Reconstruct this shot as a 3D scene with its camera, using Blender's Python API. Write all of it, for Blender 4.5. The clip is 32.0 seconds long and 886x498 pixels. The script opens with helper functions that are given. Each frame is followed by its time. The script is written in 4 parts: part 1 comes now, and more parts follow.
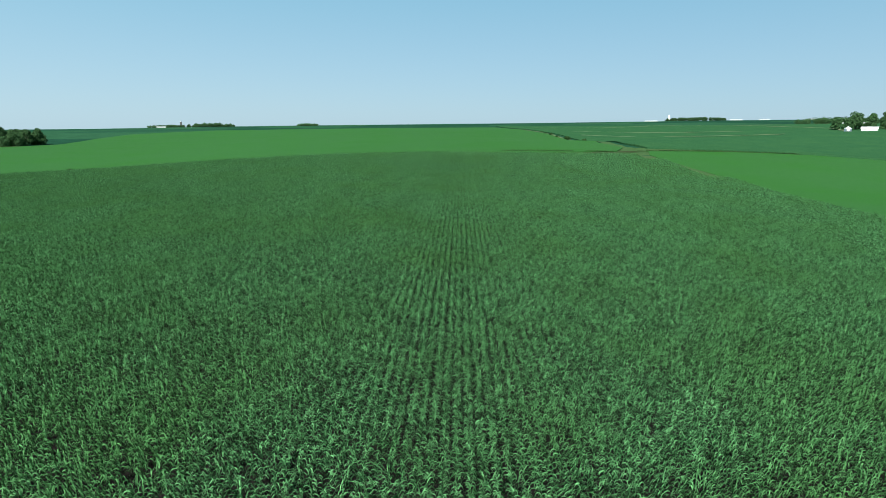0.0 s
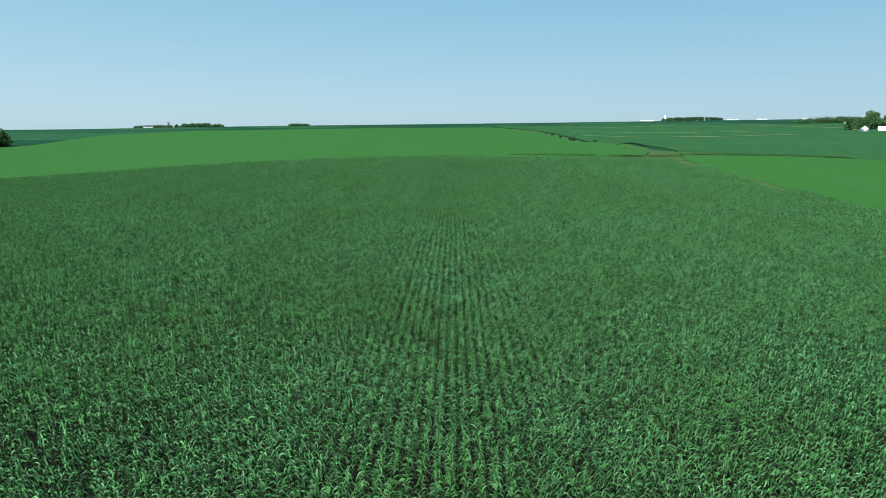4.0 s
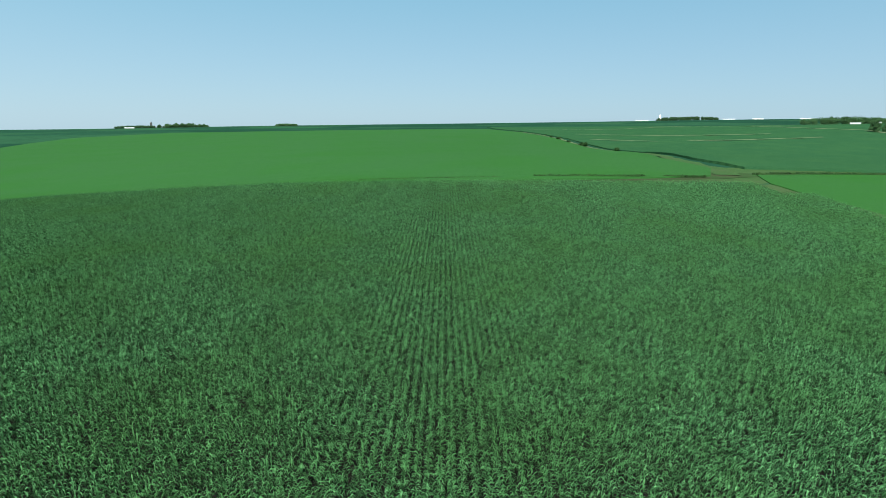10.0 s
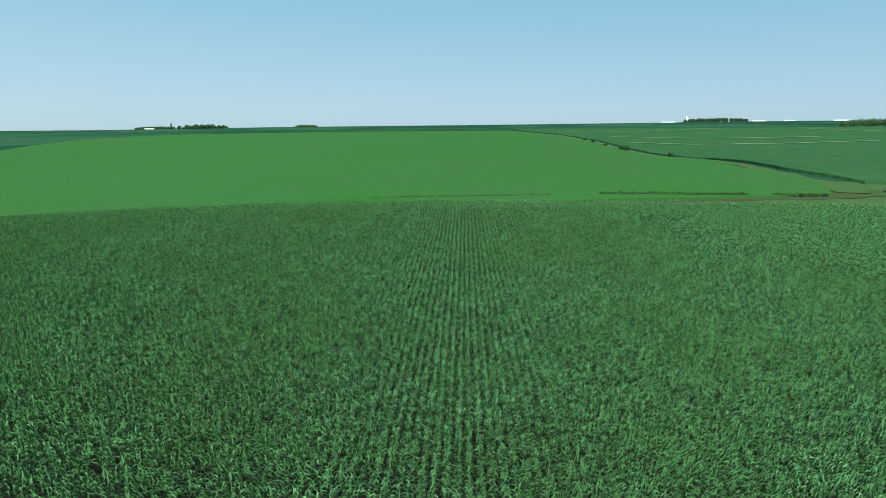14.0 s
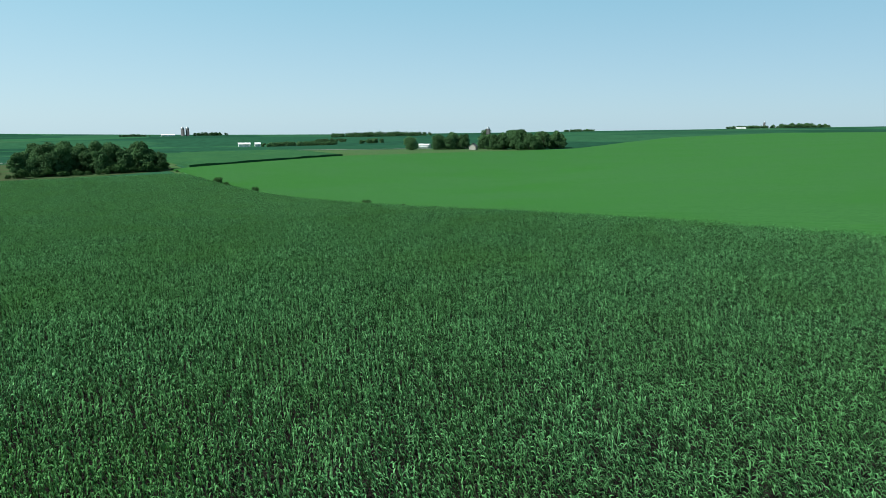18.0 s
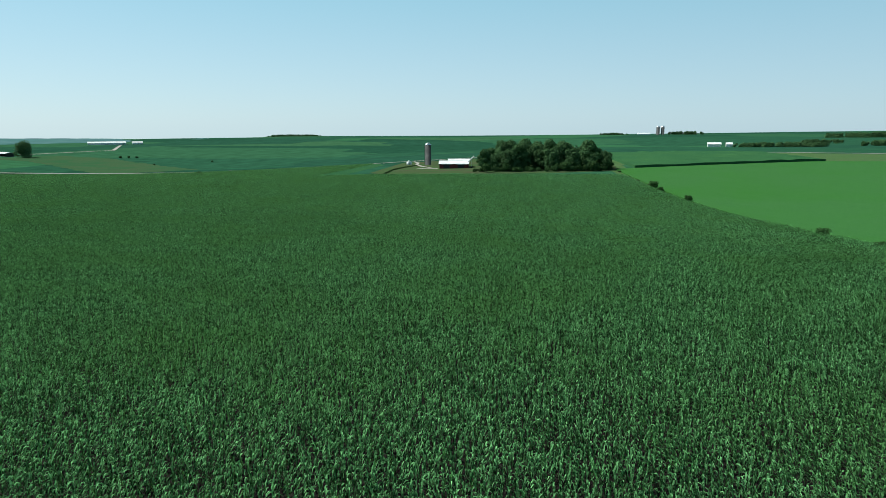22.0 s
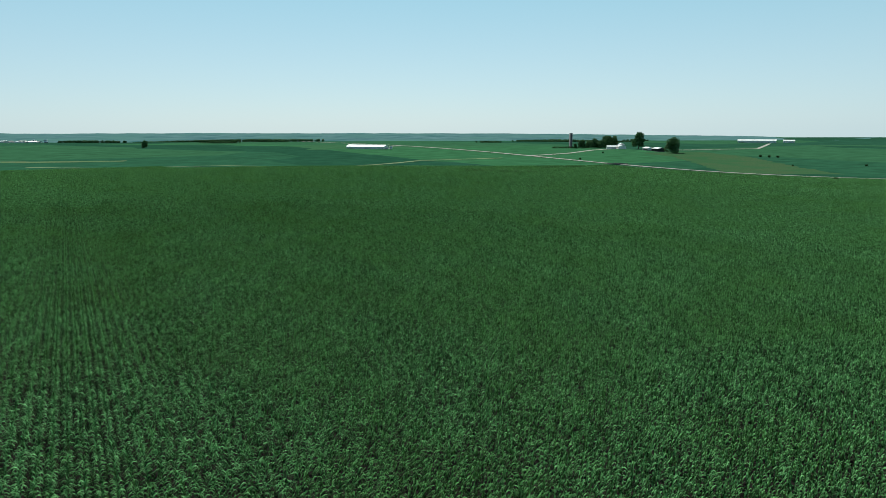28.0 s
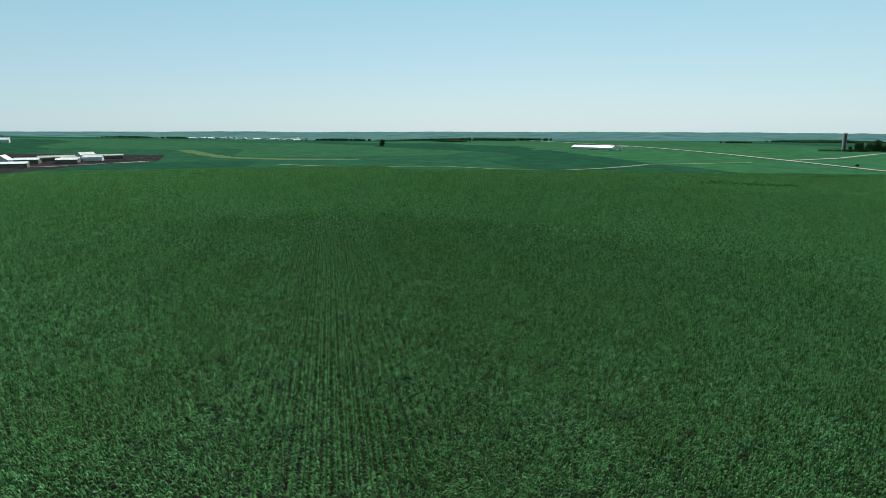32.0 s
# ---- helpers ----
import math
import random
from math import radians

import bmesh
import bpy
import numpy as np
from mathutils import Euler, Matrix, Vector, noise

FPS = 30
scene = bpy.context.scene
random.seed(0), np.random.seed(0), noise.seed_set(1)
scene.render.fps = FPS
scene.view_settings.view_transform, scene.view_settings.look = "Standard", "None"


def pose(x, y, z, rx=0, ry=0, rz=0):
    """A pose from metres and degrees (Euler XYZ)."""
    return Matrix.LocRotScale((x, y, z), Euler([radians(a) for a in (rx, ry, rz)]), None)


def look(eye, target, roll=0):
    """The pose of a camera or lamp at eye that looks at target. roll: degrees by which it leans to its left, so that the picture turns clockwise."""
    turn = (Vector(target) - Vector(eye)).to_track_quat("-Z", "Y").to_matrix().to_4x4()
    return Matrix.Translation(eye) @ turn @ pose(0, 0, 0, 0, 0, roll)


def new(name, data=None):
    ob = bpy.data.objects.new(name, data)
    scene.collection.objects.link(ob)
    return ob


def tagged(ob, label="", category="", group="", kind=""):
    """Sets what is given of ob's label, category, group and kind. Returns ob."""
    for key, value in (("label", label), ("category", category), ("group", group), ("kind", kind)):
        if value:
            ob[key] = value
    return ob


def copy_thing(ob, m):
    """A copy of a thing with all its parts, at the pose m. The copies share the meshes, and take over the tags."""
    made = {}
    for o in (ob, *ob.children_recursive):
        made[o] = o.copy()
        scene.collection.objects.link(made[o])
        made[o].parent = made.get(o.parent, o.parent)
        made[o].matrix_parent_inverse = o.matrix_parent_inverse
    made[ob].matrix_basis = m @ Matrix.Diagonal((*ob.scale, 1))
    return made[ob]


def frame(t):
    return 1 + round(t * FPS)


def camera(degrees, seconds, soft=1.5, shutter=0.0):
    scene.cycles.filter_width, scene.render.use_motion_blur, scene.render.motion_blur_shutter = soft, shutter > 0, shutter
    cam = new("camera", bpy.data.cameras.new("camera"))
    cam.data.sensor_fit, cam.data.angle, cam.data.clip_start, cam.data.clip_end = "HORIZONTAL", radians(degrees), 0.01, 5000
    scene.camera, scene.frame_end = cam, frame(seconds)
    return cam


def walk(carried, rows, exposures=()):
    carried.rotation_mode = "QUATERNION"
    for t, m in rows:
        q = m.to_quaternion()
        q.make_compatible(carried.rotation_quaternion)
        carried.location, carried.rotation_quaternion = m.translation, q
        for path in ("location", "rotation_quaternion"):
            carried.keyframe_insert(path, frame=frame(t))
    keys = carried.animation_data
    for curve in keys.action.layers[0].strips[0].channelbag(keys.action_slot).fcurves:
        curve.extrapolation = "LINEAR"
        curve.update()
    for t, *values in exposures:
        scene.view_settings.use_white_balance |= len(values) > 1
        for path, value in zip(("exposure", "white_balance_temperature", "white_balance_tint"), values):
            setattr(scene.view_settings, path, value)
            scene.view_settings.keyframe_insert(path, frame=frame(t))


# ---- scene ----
cam = camera(70.91, 32.0, soft=0.5)
# The plan is drawn in units of 1.3 m; everything is brought to metres at the end.
PLAN = 1.3
# seconds, x, y, z in plan units, tilt, lean, turn
PATH = [
    (0.0, 1.01, 11.82, 18.84, 78.850, 0.017, 1.601),
    (0.5, 0.57, 17.40, 18.81, 78.863, 0.008, 1.545),
    (1.0, 0.14, 22.96, 18.76, 78.868, -0.001, 1.448),
    (1.5, -0.27, 28.53, 18.75, 78.869, -0.010, 1.394),
    (2.0, -0.67, 34.08, 18.76, 78.867, -0.017, 1.329),
    (2.5, -1.06, 39.61, 18.77, 78.861, -0.022, 1.238),
    (3.0, -1.44, 45.11, 18.79, 78.856, -0.025, 1.138),
    (3.5, -1.78, 50.56, 18.83, 78.854, -0.026, 1.053),
    (4.0, -1.96, 55.95, 18.81, 78.852, -0.024, 0.996),
    (4.5, -2.06, 61.29, 18.76, 78.849, -0.020, 0.955),
    (5.0, -2.17, 66.57, 18.69, 78.845, -0.018, 0.919),
    (5.5, -2.37, 71.80, 18.62, 78.842, -0.017, 0.876),
    (6.0, -2.74, 76.99, 18.58, 78.839, -0.021, 0.819),
    (6.5, -3.17, 82.14, 18.56, 78.832, -0.028, 0.742),
    (7.0, -3.60, 87.26, 18.52, 78.823, -0.037, 0.659),
    (7.5, -3.99, 92.36, 18.51, 78.814, -0.046, 0.596),
    (8.0, -4.39, 97.45, 18.66, 78.803, -0.053, 0.532),
    (8.5, -4.75, 102.52, 19.30, 78.794, -0.059, 0.487),
    (9.0, -5.10, 107.59, 20.41, 78.788, -0.063, 0.420),
    (9.5, -5.47, 112.64, 21.51, 78.782, -0.065, 0.266),
    (10.0, -5.86, 117.71, 22.26, 78.782, -0.063, 0.183),
    (10.5, -6.23, 122.83, 22.58, 78.789, -0.057, 0.139),
    (11.0, -6.61, 128.04, 22.68, 78.800, -0.050, 0.056),
    (11.5, -7.01, 133.33, 22.74, 78.812, -0.040, -0.008),
    (12.0, -7.44, 138.67, 22.80, 78.826, -0.026, -0.087),
    (12.5, -7.88, 144.03, 22.85, 78.843, -0.010, -0.120),
    (13.0, -8.24, 149.37, 22.88, 78.862, 0.005, -0.152),
    (13.5, -8.74, 154.78, 22.86, 78.885, 0.011, 0.187),
    (14.0, -9.96, 159.80, 22.44, 78.904, 0.005, 1.996),
    (14.5, -11.61, 164.61, 21.79, 78.921, -0.008, 5.268),
    (15.0, -13.42, 169.35, 21.10, 78.936, -0.024, 10.034),
    (15.5, -15.10, 174.18, 20.56, 78.949, -0.041, 16.367),
    (16.0, -16.37, 179.26, 20.36, 78.960, -0.057, 24.361),
    (16.5, -17.73, 184.00, 20.22, 78.962, -0.071, 31.390),
    (17.0, -19.20, 188.49, 20.13, 78.957, -0.085, 38.874),
    (17.5, -20.79, 192.73, 20.14, 78.948, -0.099, 45.801),
    (18.0, -22.60, 196.77, 20.16, 78.937, -0.111, 52.191),
    (18.5, -24.80, 200.63, 20.15, 78.928, -0.123, 58.151),
    (19.0, -27.26, 204.14, 20.14, 78.926, -0.134, 63.766),
    (19.5, -29.99, 207.41, 20.13, 78.929, -0.144, 68.577),
    (20.0, -33.06, 210.41, 20.07, 78.932, -0.152, 73.356),
    (20.5, -36.34, 213.08, 20.06, 78.935, -0.158, 78.667),
    (21.0, -39.80, 215.47, 20.02, 78.933, -0.161, 84.275),
    (21.5, -43.35, 217.49, 20.00, 78.930, -0.157, 89.222),
    (22.0, -47.02, 219.15, 20.01, 78.928, -0.150, 93.711),
    (22.5, -50.85, 220.45, 20.02, 78.929, -0.145, 98.454),
    (23.0, -54.87, 221.30, 19.94, 78.935, -0.148, 102.786),
    (23.5, -58.95, 221.83, 19.75, 78.943, -0.156, 107.294),
    (24.0, -63.18, 221.97, 19.61, 78.952, -0.168, 112.197),
    (24.5, -67.32, 221.76, 19.45, 78.955, -0.178, 116.767),
    (25.0, -71.35, 221.26, 19.33, 78.957, -0.184, 122.953),
    (25.5, -75.27, 220.49, 19.26, 78.961, -0.183, 129.356),
    (26.0, -79.11, 219.38, 19.20, 78.958, -0.180, 134.652),
    (26.5, -82.80, 217.98, 19.14, 78.952, -0.177, 139.080),
    (27.0, -86.34, 216.31, 19.11, 78.943, -0.176, 142.842),
    (27.5, -89.70, 214.41, 19.11, 78.934, -0.179, 146.111),
    (28.0, -92.85, 212.31, 19.14, 78.924, -0.188, 149.026),
    (28.5, -95.76, 209.91, 19.22, 78.913, -0.201, 152.063),
    (29.0, -98.52, 207.25, 19.33, 78.901, -0.218, 156.053),
    (29.5, -101.17, 204.36, 19.36, 78.895, -0.234, 160.242),
    (30.0, -103.52, 201.31, 19.39, 78.894, -0.248, 161.937),
    (30.5, -105.61, 198.13, 19.49, 78.890, -0.261, 164.765),
    (31.0, -107.67, 194.94, 19.78, 78.874, -0.274, 167.444),
    (31.5, -109.50, 191.33, 20.42, 78.849, -0.289, 168.825),
    (32.0, -111.14, 187.59, 21.19, 78.821, -0.303, 169.859),
]
walk(cam, [(t, pose(x * PLAN, y * PLAN, z * PLAN, rx, 0, rz) @ pose(0, 0, 0, 0, 0, lean)) for t, x, y, z, rx, lean, rz in PATH],
     exposures=[(0.0, 0.72, 6050, 3), (13.0, 0.72, 6050, 3), (22.0, 0.62, 6150, 2), (28.0, 0.53, 6250, 2), (32.0, 0.53, 6250, 2)])

# ---- world and sun ----
SUN_EL, SUN_AZ = 46.0, 198.0  # degrees; azimuth clockwise from +y
world = bpy.data.worlds.new("sky")
scene.world = world
world.use_nodes = True
wn, wl = world.node_tree.nodes, world.node_tree.links
wn.clear()
sky = wn.new("ShaderNodeTexSky")
sky.sky_type, sky.sun_disc = "NISHITA", False
sky.sun_elevation, sky.sun_rotation = radians(SUN_EL), radians(SUN_AZ)
sky.altitude, sky.air_density, sky.dust_density, sky.ozone_density = 300, 1.0, 0.5, 4.0
back = wn.new("ShaderNodeBackground")
back.inputs["Strength"].default_value = 0.062
# summer haze: the blue pales towards the skyline
co = wn.new("ShaderNodeTexCoord")
sep = wn.new("ShaderNodeSeparateXYZ")
wl.new(co.outputs["Generated"], sep.inputs[0])
low = wn.new("ShaderNodeMapRange")
low.interpolation_type = "SMOOTHSTEP"
low.inputs["From Min"].default_value, low.inputs["From Max"].default_value = -0.02, 0.32
wl.new(sep.outputs["Z"], low.inputs["Value"])
air = wn.new("ShaderNodeMix")
air.data_type = "RGBA"
air.inputs[6].default_value, air.inputs[7].default_value = (5.3, 7.0, 8.2, 1.0), (2.75, 5.9, 7.5, 1.0)
wl.new(low.outputs["Result"], air.inputs[0])
haze = wn.new("ShaderNodeMix")
haze.data_type = "RGBA"
haze.inputs[0].default_value = 0.78
wl.new(sky.outputs[0], haze.inputs[6])
wl.new(air.outputs[2], haze.inputs[7])
# the haze is brighter towards the sun
ahead = wn.new("ShaderNodeVectorMath")
ahead.operation = "DOT_PRODUCT"
ahead.inputs[1].default_value = (math.sin(radians(SUN_AZ + 22)), math.cos(radians(SUN_AZ + 22)), 0.0)
wl.new(co.outputs["Generated"], ahead.inputs[0])
glow = wn.new("ShaderNodeMapRange")
glow.inputs["From Min"].default_value, glow.inputs["From Max"].default_value = -1.0, 1.0
tint = wn.new("ShaderNodeMix")
tint.data_type = "RGBA"
tint.inputs[6].default_value, tint.inputs[7].default_value = (0.86, 0.88, 0.90, 1.0), (1.24, 1.17, 1.11, 1.0)
wl.new(ahead.outputs["Value"], glow.inputs["Value"])
wl.new(glow.outputs["Result"], tint.inputs[0])
bright = wn.new("ShaderNodeVectorMath")
bright.operation = "MULTIPLY"
wl.new(haze.outputs[2], bright.inputs[0])
wl.new(tint.outputs[2], bright.inputs[1])
# a clear sky deepens towards the zenith
high = wn.new("ShaderNodeMapRange")
high.interpolation_type = "SMOOTHSTEP"
high.inputs["From Min"].default_value, high.inputs["From Max"].default_value = 0.18, 0.75
high.inputs["To Min"].default_value, high.inputs["To Max"].default_value = 1.0, 0.28
wl.new(sep.outputs["Z"], high.inputs["Value"])
deep = wn.new("ShaderNodeVectorMath")
deep.operation = "SCALE"
wl.new(bright.outputs[0], deep.inputs[0])
wl.new(high.outputs["Result"], deep.inputs["Scale"])
wl.new(deep.outputs[0], back.inputs["Color"])
wl.new(back.outputs[0], wn.new("ShaderNodeOutputWorld").inputs["Surface"])
sun_data = bpy.data.lights.new("sun", "SUN")
sun_data.energy, sun_data.angle, sun_data.color = 5.0, radians(0.6), (1.0, 0.96, 0.9)
sun = new("sun", sun_data)
SUN_DIR = Vector((math.sin(radians(SUN_AZ)) * math.cos(radians(SUN_EL)), math.cos(radians(SUN_AZ)) * math.cos(radians(SUN_EL)), math.sin(radians(SUN_EL))))
sun.matrix_world = look(SUN_DIR * 200, (0, 0, 0))


# ---- materials ----
def material(name, c1, c2, scale=1.0, rough=0.8, metal=0.0, bump=0.0, bump_scale=None, big=None, big_scale=0.02, world_space=False,
             translucent=0.0, spread=0.0, spec=0.5, island=0.0, rows=False, sheer=None, blend=0.2):
    """Two colours mixed by fine noise, a third by broad noise; fine relief; optional spread of value from object to object."""
    m = bpy.data.materials.new(name)
    m.use_nodes = True
    n, l = m.node_tree.nodes, m.node_tree.links
    bsdf = n["Principled BSDF"]
    if world_space:
        co = n.new("ShaderNodeNewGeometry").outputs["Position"]
    else:
        co = n.new("ShaderNodeTexCoord").outputs["Object"]

    def fine(s, detail=5.0, r=0.6):
        t = n.new("ShaderNodeTexNoise")
        t.inputs["Scale"].default_value, t.inputs["Detail"].default_value, t.inputs["Roughness"].default_value = s, detail, r
        l.new(co, t.inputs["Vector"])
        return t.outputs["Fac"]

    def ramp(fac, a, b):
        r = n.new("ShaderNodeMapRange")
        r.inputs["From Min"].default_value, r.inputs["From Max"].default_value = a, b
        l.new(fac, r.inputs["Value"])
        return r.outputs["Result"]

    def mix(fac, a, b, mode="MIX"):
        x = n.new("ShaderNodeMix")
        x.data_type, x.blend_type = "RGBA", mode
        for sock, val in ((x.inputs[0], fac), (x.inputs[6], a), (x.inputs[7], b)):
            if isinstance(val, bpy.types.NodeSocket):
                l.new(val, sock)
            else:
                sock.default_value = val if isinstance(val, float) else (*val, 1.0)
        return x.outputs[2]

    col = mix(ramp(fine(scale), 0.5 - blend, 0.5 + blend), c1, c2)
    if big:
        col = mix(ramp(fine(big_scale, 3.0), 0.42, 0.68), col, big)
    if spread:
        hsv = n.new("ShaderNodeHueSaturation")
        info = n.new("ShaderNodeObjectInfo")
        r = n.new("ShaderNodeMapRange")
        r.inputs["To Min"].default_value, r.inputs["To Max"].default_value = 1.0 - spread, 1.0 + spread
        l.new(info.outputs["Random"], r.inputs["Value"])
        l.new(r.outputs["Result"], hsv.inputs["Value"])
        l.new(col, hsv.inputs["Color"])
        col = hsv.outputs["Color"]
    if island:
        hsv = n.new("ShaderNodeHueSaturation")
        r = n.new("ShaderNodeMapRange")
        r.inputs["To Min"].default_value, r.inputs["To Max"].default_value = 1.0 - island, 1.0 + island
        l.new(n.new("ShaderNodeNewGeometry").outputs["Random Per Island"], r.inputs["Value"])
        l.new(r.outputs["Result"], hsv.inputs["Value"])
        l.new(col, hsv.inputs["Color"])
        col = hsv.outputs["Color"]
    if rows:  # planted rows along y; the shade in the gaps is painted darker
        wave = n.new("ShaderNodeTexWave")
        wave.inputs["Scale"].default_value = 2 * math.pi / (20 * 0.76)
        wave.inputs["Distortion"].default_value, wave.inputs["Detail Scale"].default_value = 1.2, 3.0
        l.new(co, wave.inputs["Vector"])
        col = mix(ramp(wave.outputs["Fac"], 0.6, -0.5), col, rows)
    l.new(col, bsdf.inputs["Base Color"])
    bsdf.inputs["Roughness"].default_value, bsdf.inputs["Metallic"].default_value = rough, metal
    bsdf.inputs["Specular IOR Level"].default_value = spec
    if bump:
        b = n.new("ShaderNodeBump")
        b.inputs["Strength"].default_value, b.inputs["Distance"].default_value = bump, 0.3
        l.new(fine(bump_scale or scale * 2), b.inputs["Height"])
        l.new(b.outputs["Normal"], bsdf.inputs["Normal"])
    if translucent:
        tr = n.new("ShaderNodeBsdfTranslucent")
        sh = n.new("ShaderNodeMixShader")
        sh.inputs[0].default_value = translucent
        l.new(mix(1.0, col, sheer, "MULTIPLY") if sheer else col, tr.inputs["Color"])
        l.new(bsdf.outputs[0], sh.inputs[1])
        l.new(tr.outputs[0], sh.inputs[2])
        l.new(sh.outputs[0], n["Material Output"].inputs["Surface"])
    return m


# Blades run from near-black to pale to imitate sun and shade among leaves.
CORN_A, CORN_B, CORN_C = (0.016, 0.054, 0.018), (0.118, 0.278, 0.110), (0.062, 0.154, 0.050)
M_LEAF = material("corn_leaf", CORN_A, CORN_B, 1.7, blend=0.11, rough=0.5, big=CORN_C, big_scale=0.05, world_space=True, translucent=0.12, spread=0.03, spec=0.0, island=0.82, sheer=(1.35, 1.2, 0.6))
# Near-black, so the colour itself carries the deep shade between the plants.
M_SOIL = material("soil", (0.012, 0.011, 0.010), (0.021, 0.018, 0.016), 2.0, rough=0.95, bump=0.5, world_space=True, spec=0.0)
# Darker than the leaves, with dark gap lines: the canopy's shade is painted in.
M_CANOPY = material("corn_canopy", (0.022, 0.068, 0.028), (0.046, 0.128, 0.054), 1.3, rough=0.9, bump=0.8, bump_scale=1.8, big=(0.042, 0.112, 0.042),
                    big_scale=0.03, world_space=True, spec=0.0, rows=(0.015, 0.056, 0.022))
# Distance haze is painted into these pale blue-green colours.
M_HILLS = material("hills_painted_haze", (0.030, 0.084, 0.088), (0.096, 0.168, 0.172), 0.016, rough=0.95, spec=0.0, big=(0.066, 0.140, 0.128), big_scale=0.005, world_space=True)
M_STUBBLE = material("pale_grass_strip", (0.140, 0.190, 0.100), (0.205, 0.240, 0.140), 0.6, rough=0.9, world_space=True, spec=0.0)
M_SOY = material("soybean_leaf", (0.028, 0.098, 0.023), (0.044, 0.126, 0.032), 0.9, rough=0.85, spec=0.03, bump=0.5, bump_scale=2.5, big=(0.032, 0.112, 0.020),
                 big_scale=0.018, world_space=True)
M_GRASS = material("grass", (0.036, 0.086, 0.025), (0.061, 0.111, 0.036), 0.6, rough=0.9, bump=0.6, bump_scale=2.0, big=(0.060, 0.098, 0.036), spec=0.05, big_scale=0.05, world_space=True)
M_DRYGRASS = material("dry_grass", (0.046, 0.074, 0.030), (0.040, 0.084, 0.030), 0.5, rough=0.9, bump=0.6, bump_scale=2.0, big=(0.060, 0.066, 0.036), spec=0.0, big_scale=0.06, world_space=True)
M_PASTURE = material("grazed_pasture", (0.034, 0.074, 0.034), (0.050, 0.084, 0.040), 0.4, rough=0.9, bump=0.6, bump_scale=2.0, big=(0.030, 0.082, 0.036), spec=0.0, big_scale=0.03, world_space=True)
M_GRAVEL = material("gravel", (0.214, 0.200, 0.171), (0.286, 0.264, 0.229), 1.5, rough=0.95, bump=0.3, world_space=True)
M_DIRT = material("feedlot_dirt", (0.020, 0.019, 0.022), (0.040, 0.036, 0.038), 0.15, rough=0.95, spec=0.0, bump=0.3, big=(0.022, 0.019, 0.019), big_scale=0.03, world_space=True)
M_CROWN = material("tree_leaf", (0.042, 0.098, 0.036), (0.078, 0.150, 0.056), 0.35, rough=0.8, translucent=0.25, spread=0.22, spec=0.1)
M_BUSH = material("bush_leaf", (0.028, 0.071, 0.022), (0.050, 0.100, 0.028), 0.8, rough=0.8, translucent=0.2, spread=0.15, spec=0.1)
M_BARK = material("bark", (0.043, 0.032, 0.025), (0.078, 0.065, 0.050), 6.0, rough=0.9, bump=0.6)
M_WHITE = material("white_metal_roof", (0.74, 0.75, 0.75), (0.82, 0.82, 0.81), 0.8, rough=0.38, bump=0.05, big=(0.62, 0.61, 0.58), big_scale=0.25)
M_WHITEWALL = material("white_siding", (0.68, 0.68, 0.66), (0.78, 0.78, 0.76), 1.5, rough=0.55, big=(0.55, 0.54, 0.5), big_scale=0.3)
M_RED = material("red_barn_boards", (0.093, 0.013, 0.013), (0.128, 0.019, 0.017), 2.5, rough=0.8, bump=0.2, big=(0.107, 0.022, 0.020), big_scale=0.4)
M_CONCRETE = material("silo_concrete", (0.057, 0.061, 0.059), (0.086, 0.086, 0.083), 1.4, rough=0.85, bump=0.2, big=(0.043, 0.043, 0.043), big_scale=0.25)
M_GALV = material("galvanised_steel", (0.52, 0.54, 0.55), (0.64, 0.65, 0.66), 1.2, rough=0.35, metal=0.85, bump=0.05)
# Near-black; in openings and on inside walls it paints in the shade.
M_DARK = material("black_and_painted_shade", (0.013, 0.013, 0.015), (0.022, 0.022, 0.022), 2.0, rough=0.7)
M_TAN = material("tan_roof", (0.342, 0.321, 0.271), (0.407, 0.385, 0.329), 0.8, rough=0.5, bump=0.05, big=(0.286, 0.257, 0.214), big_scale=0.2)
M_GREYROOF = material("grey_shingle_roof", (0.071, 0.071, 0.078), (0.114, 0.114, 0.121), 3.0, rough=0.85, bump=0.3)
M_GLASS = material("window_glass", (0.015, 0.018, 0.022), (0.022, 0.025, 0.028), 1.0, rough=0.06)
M_WOOD = material("weathered_wood", (0.114, 0.093, 0.071), (0.171, 0.143, 0.114), 5.0, rough=0.85, bump=0.3)


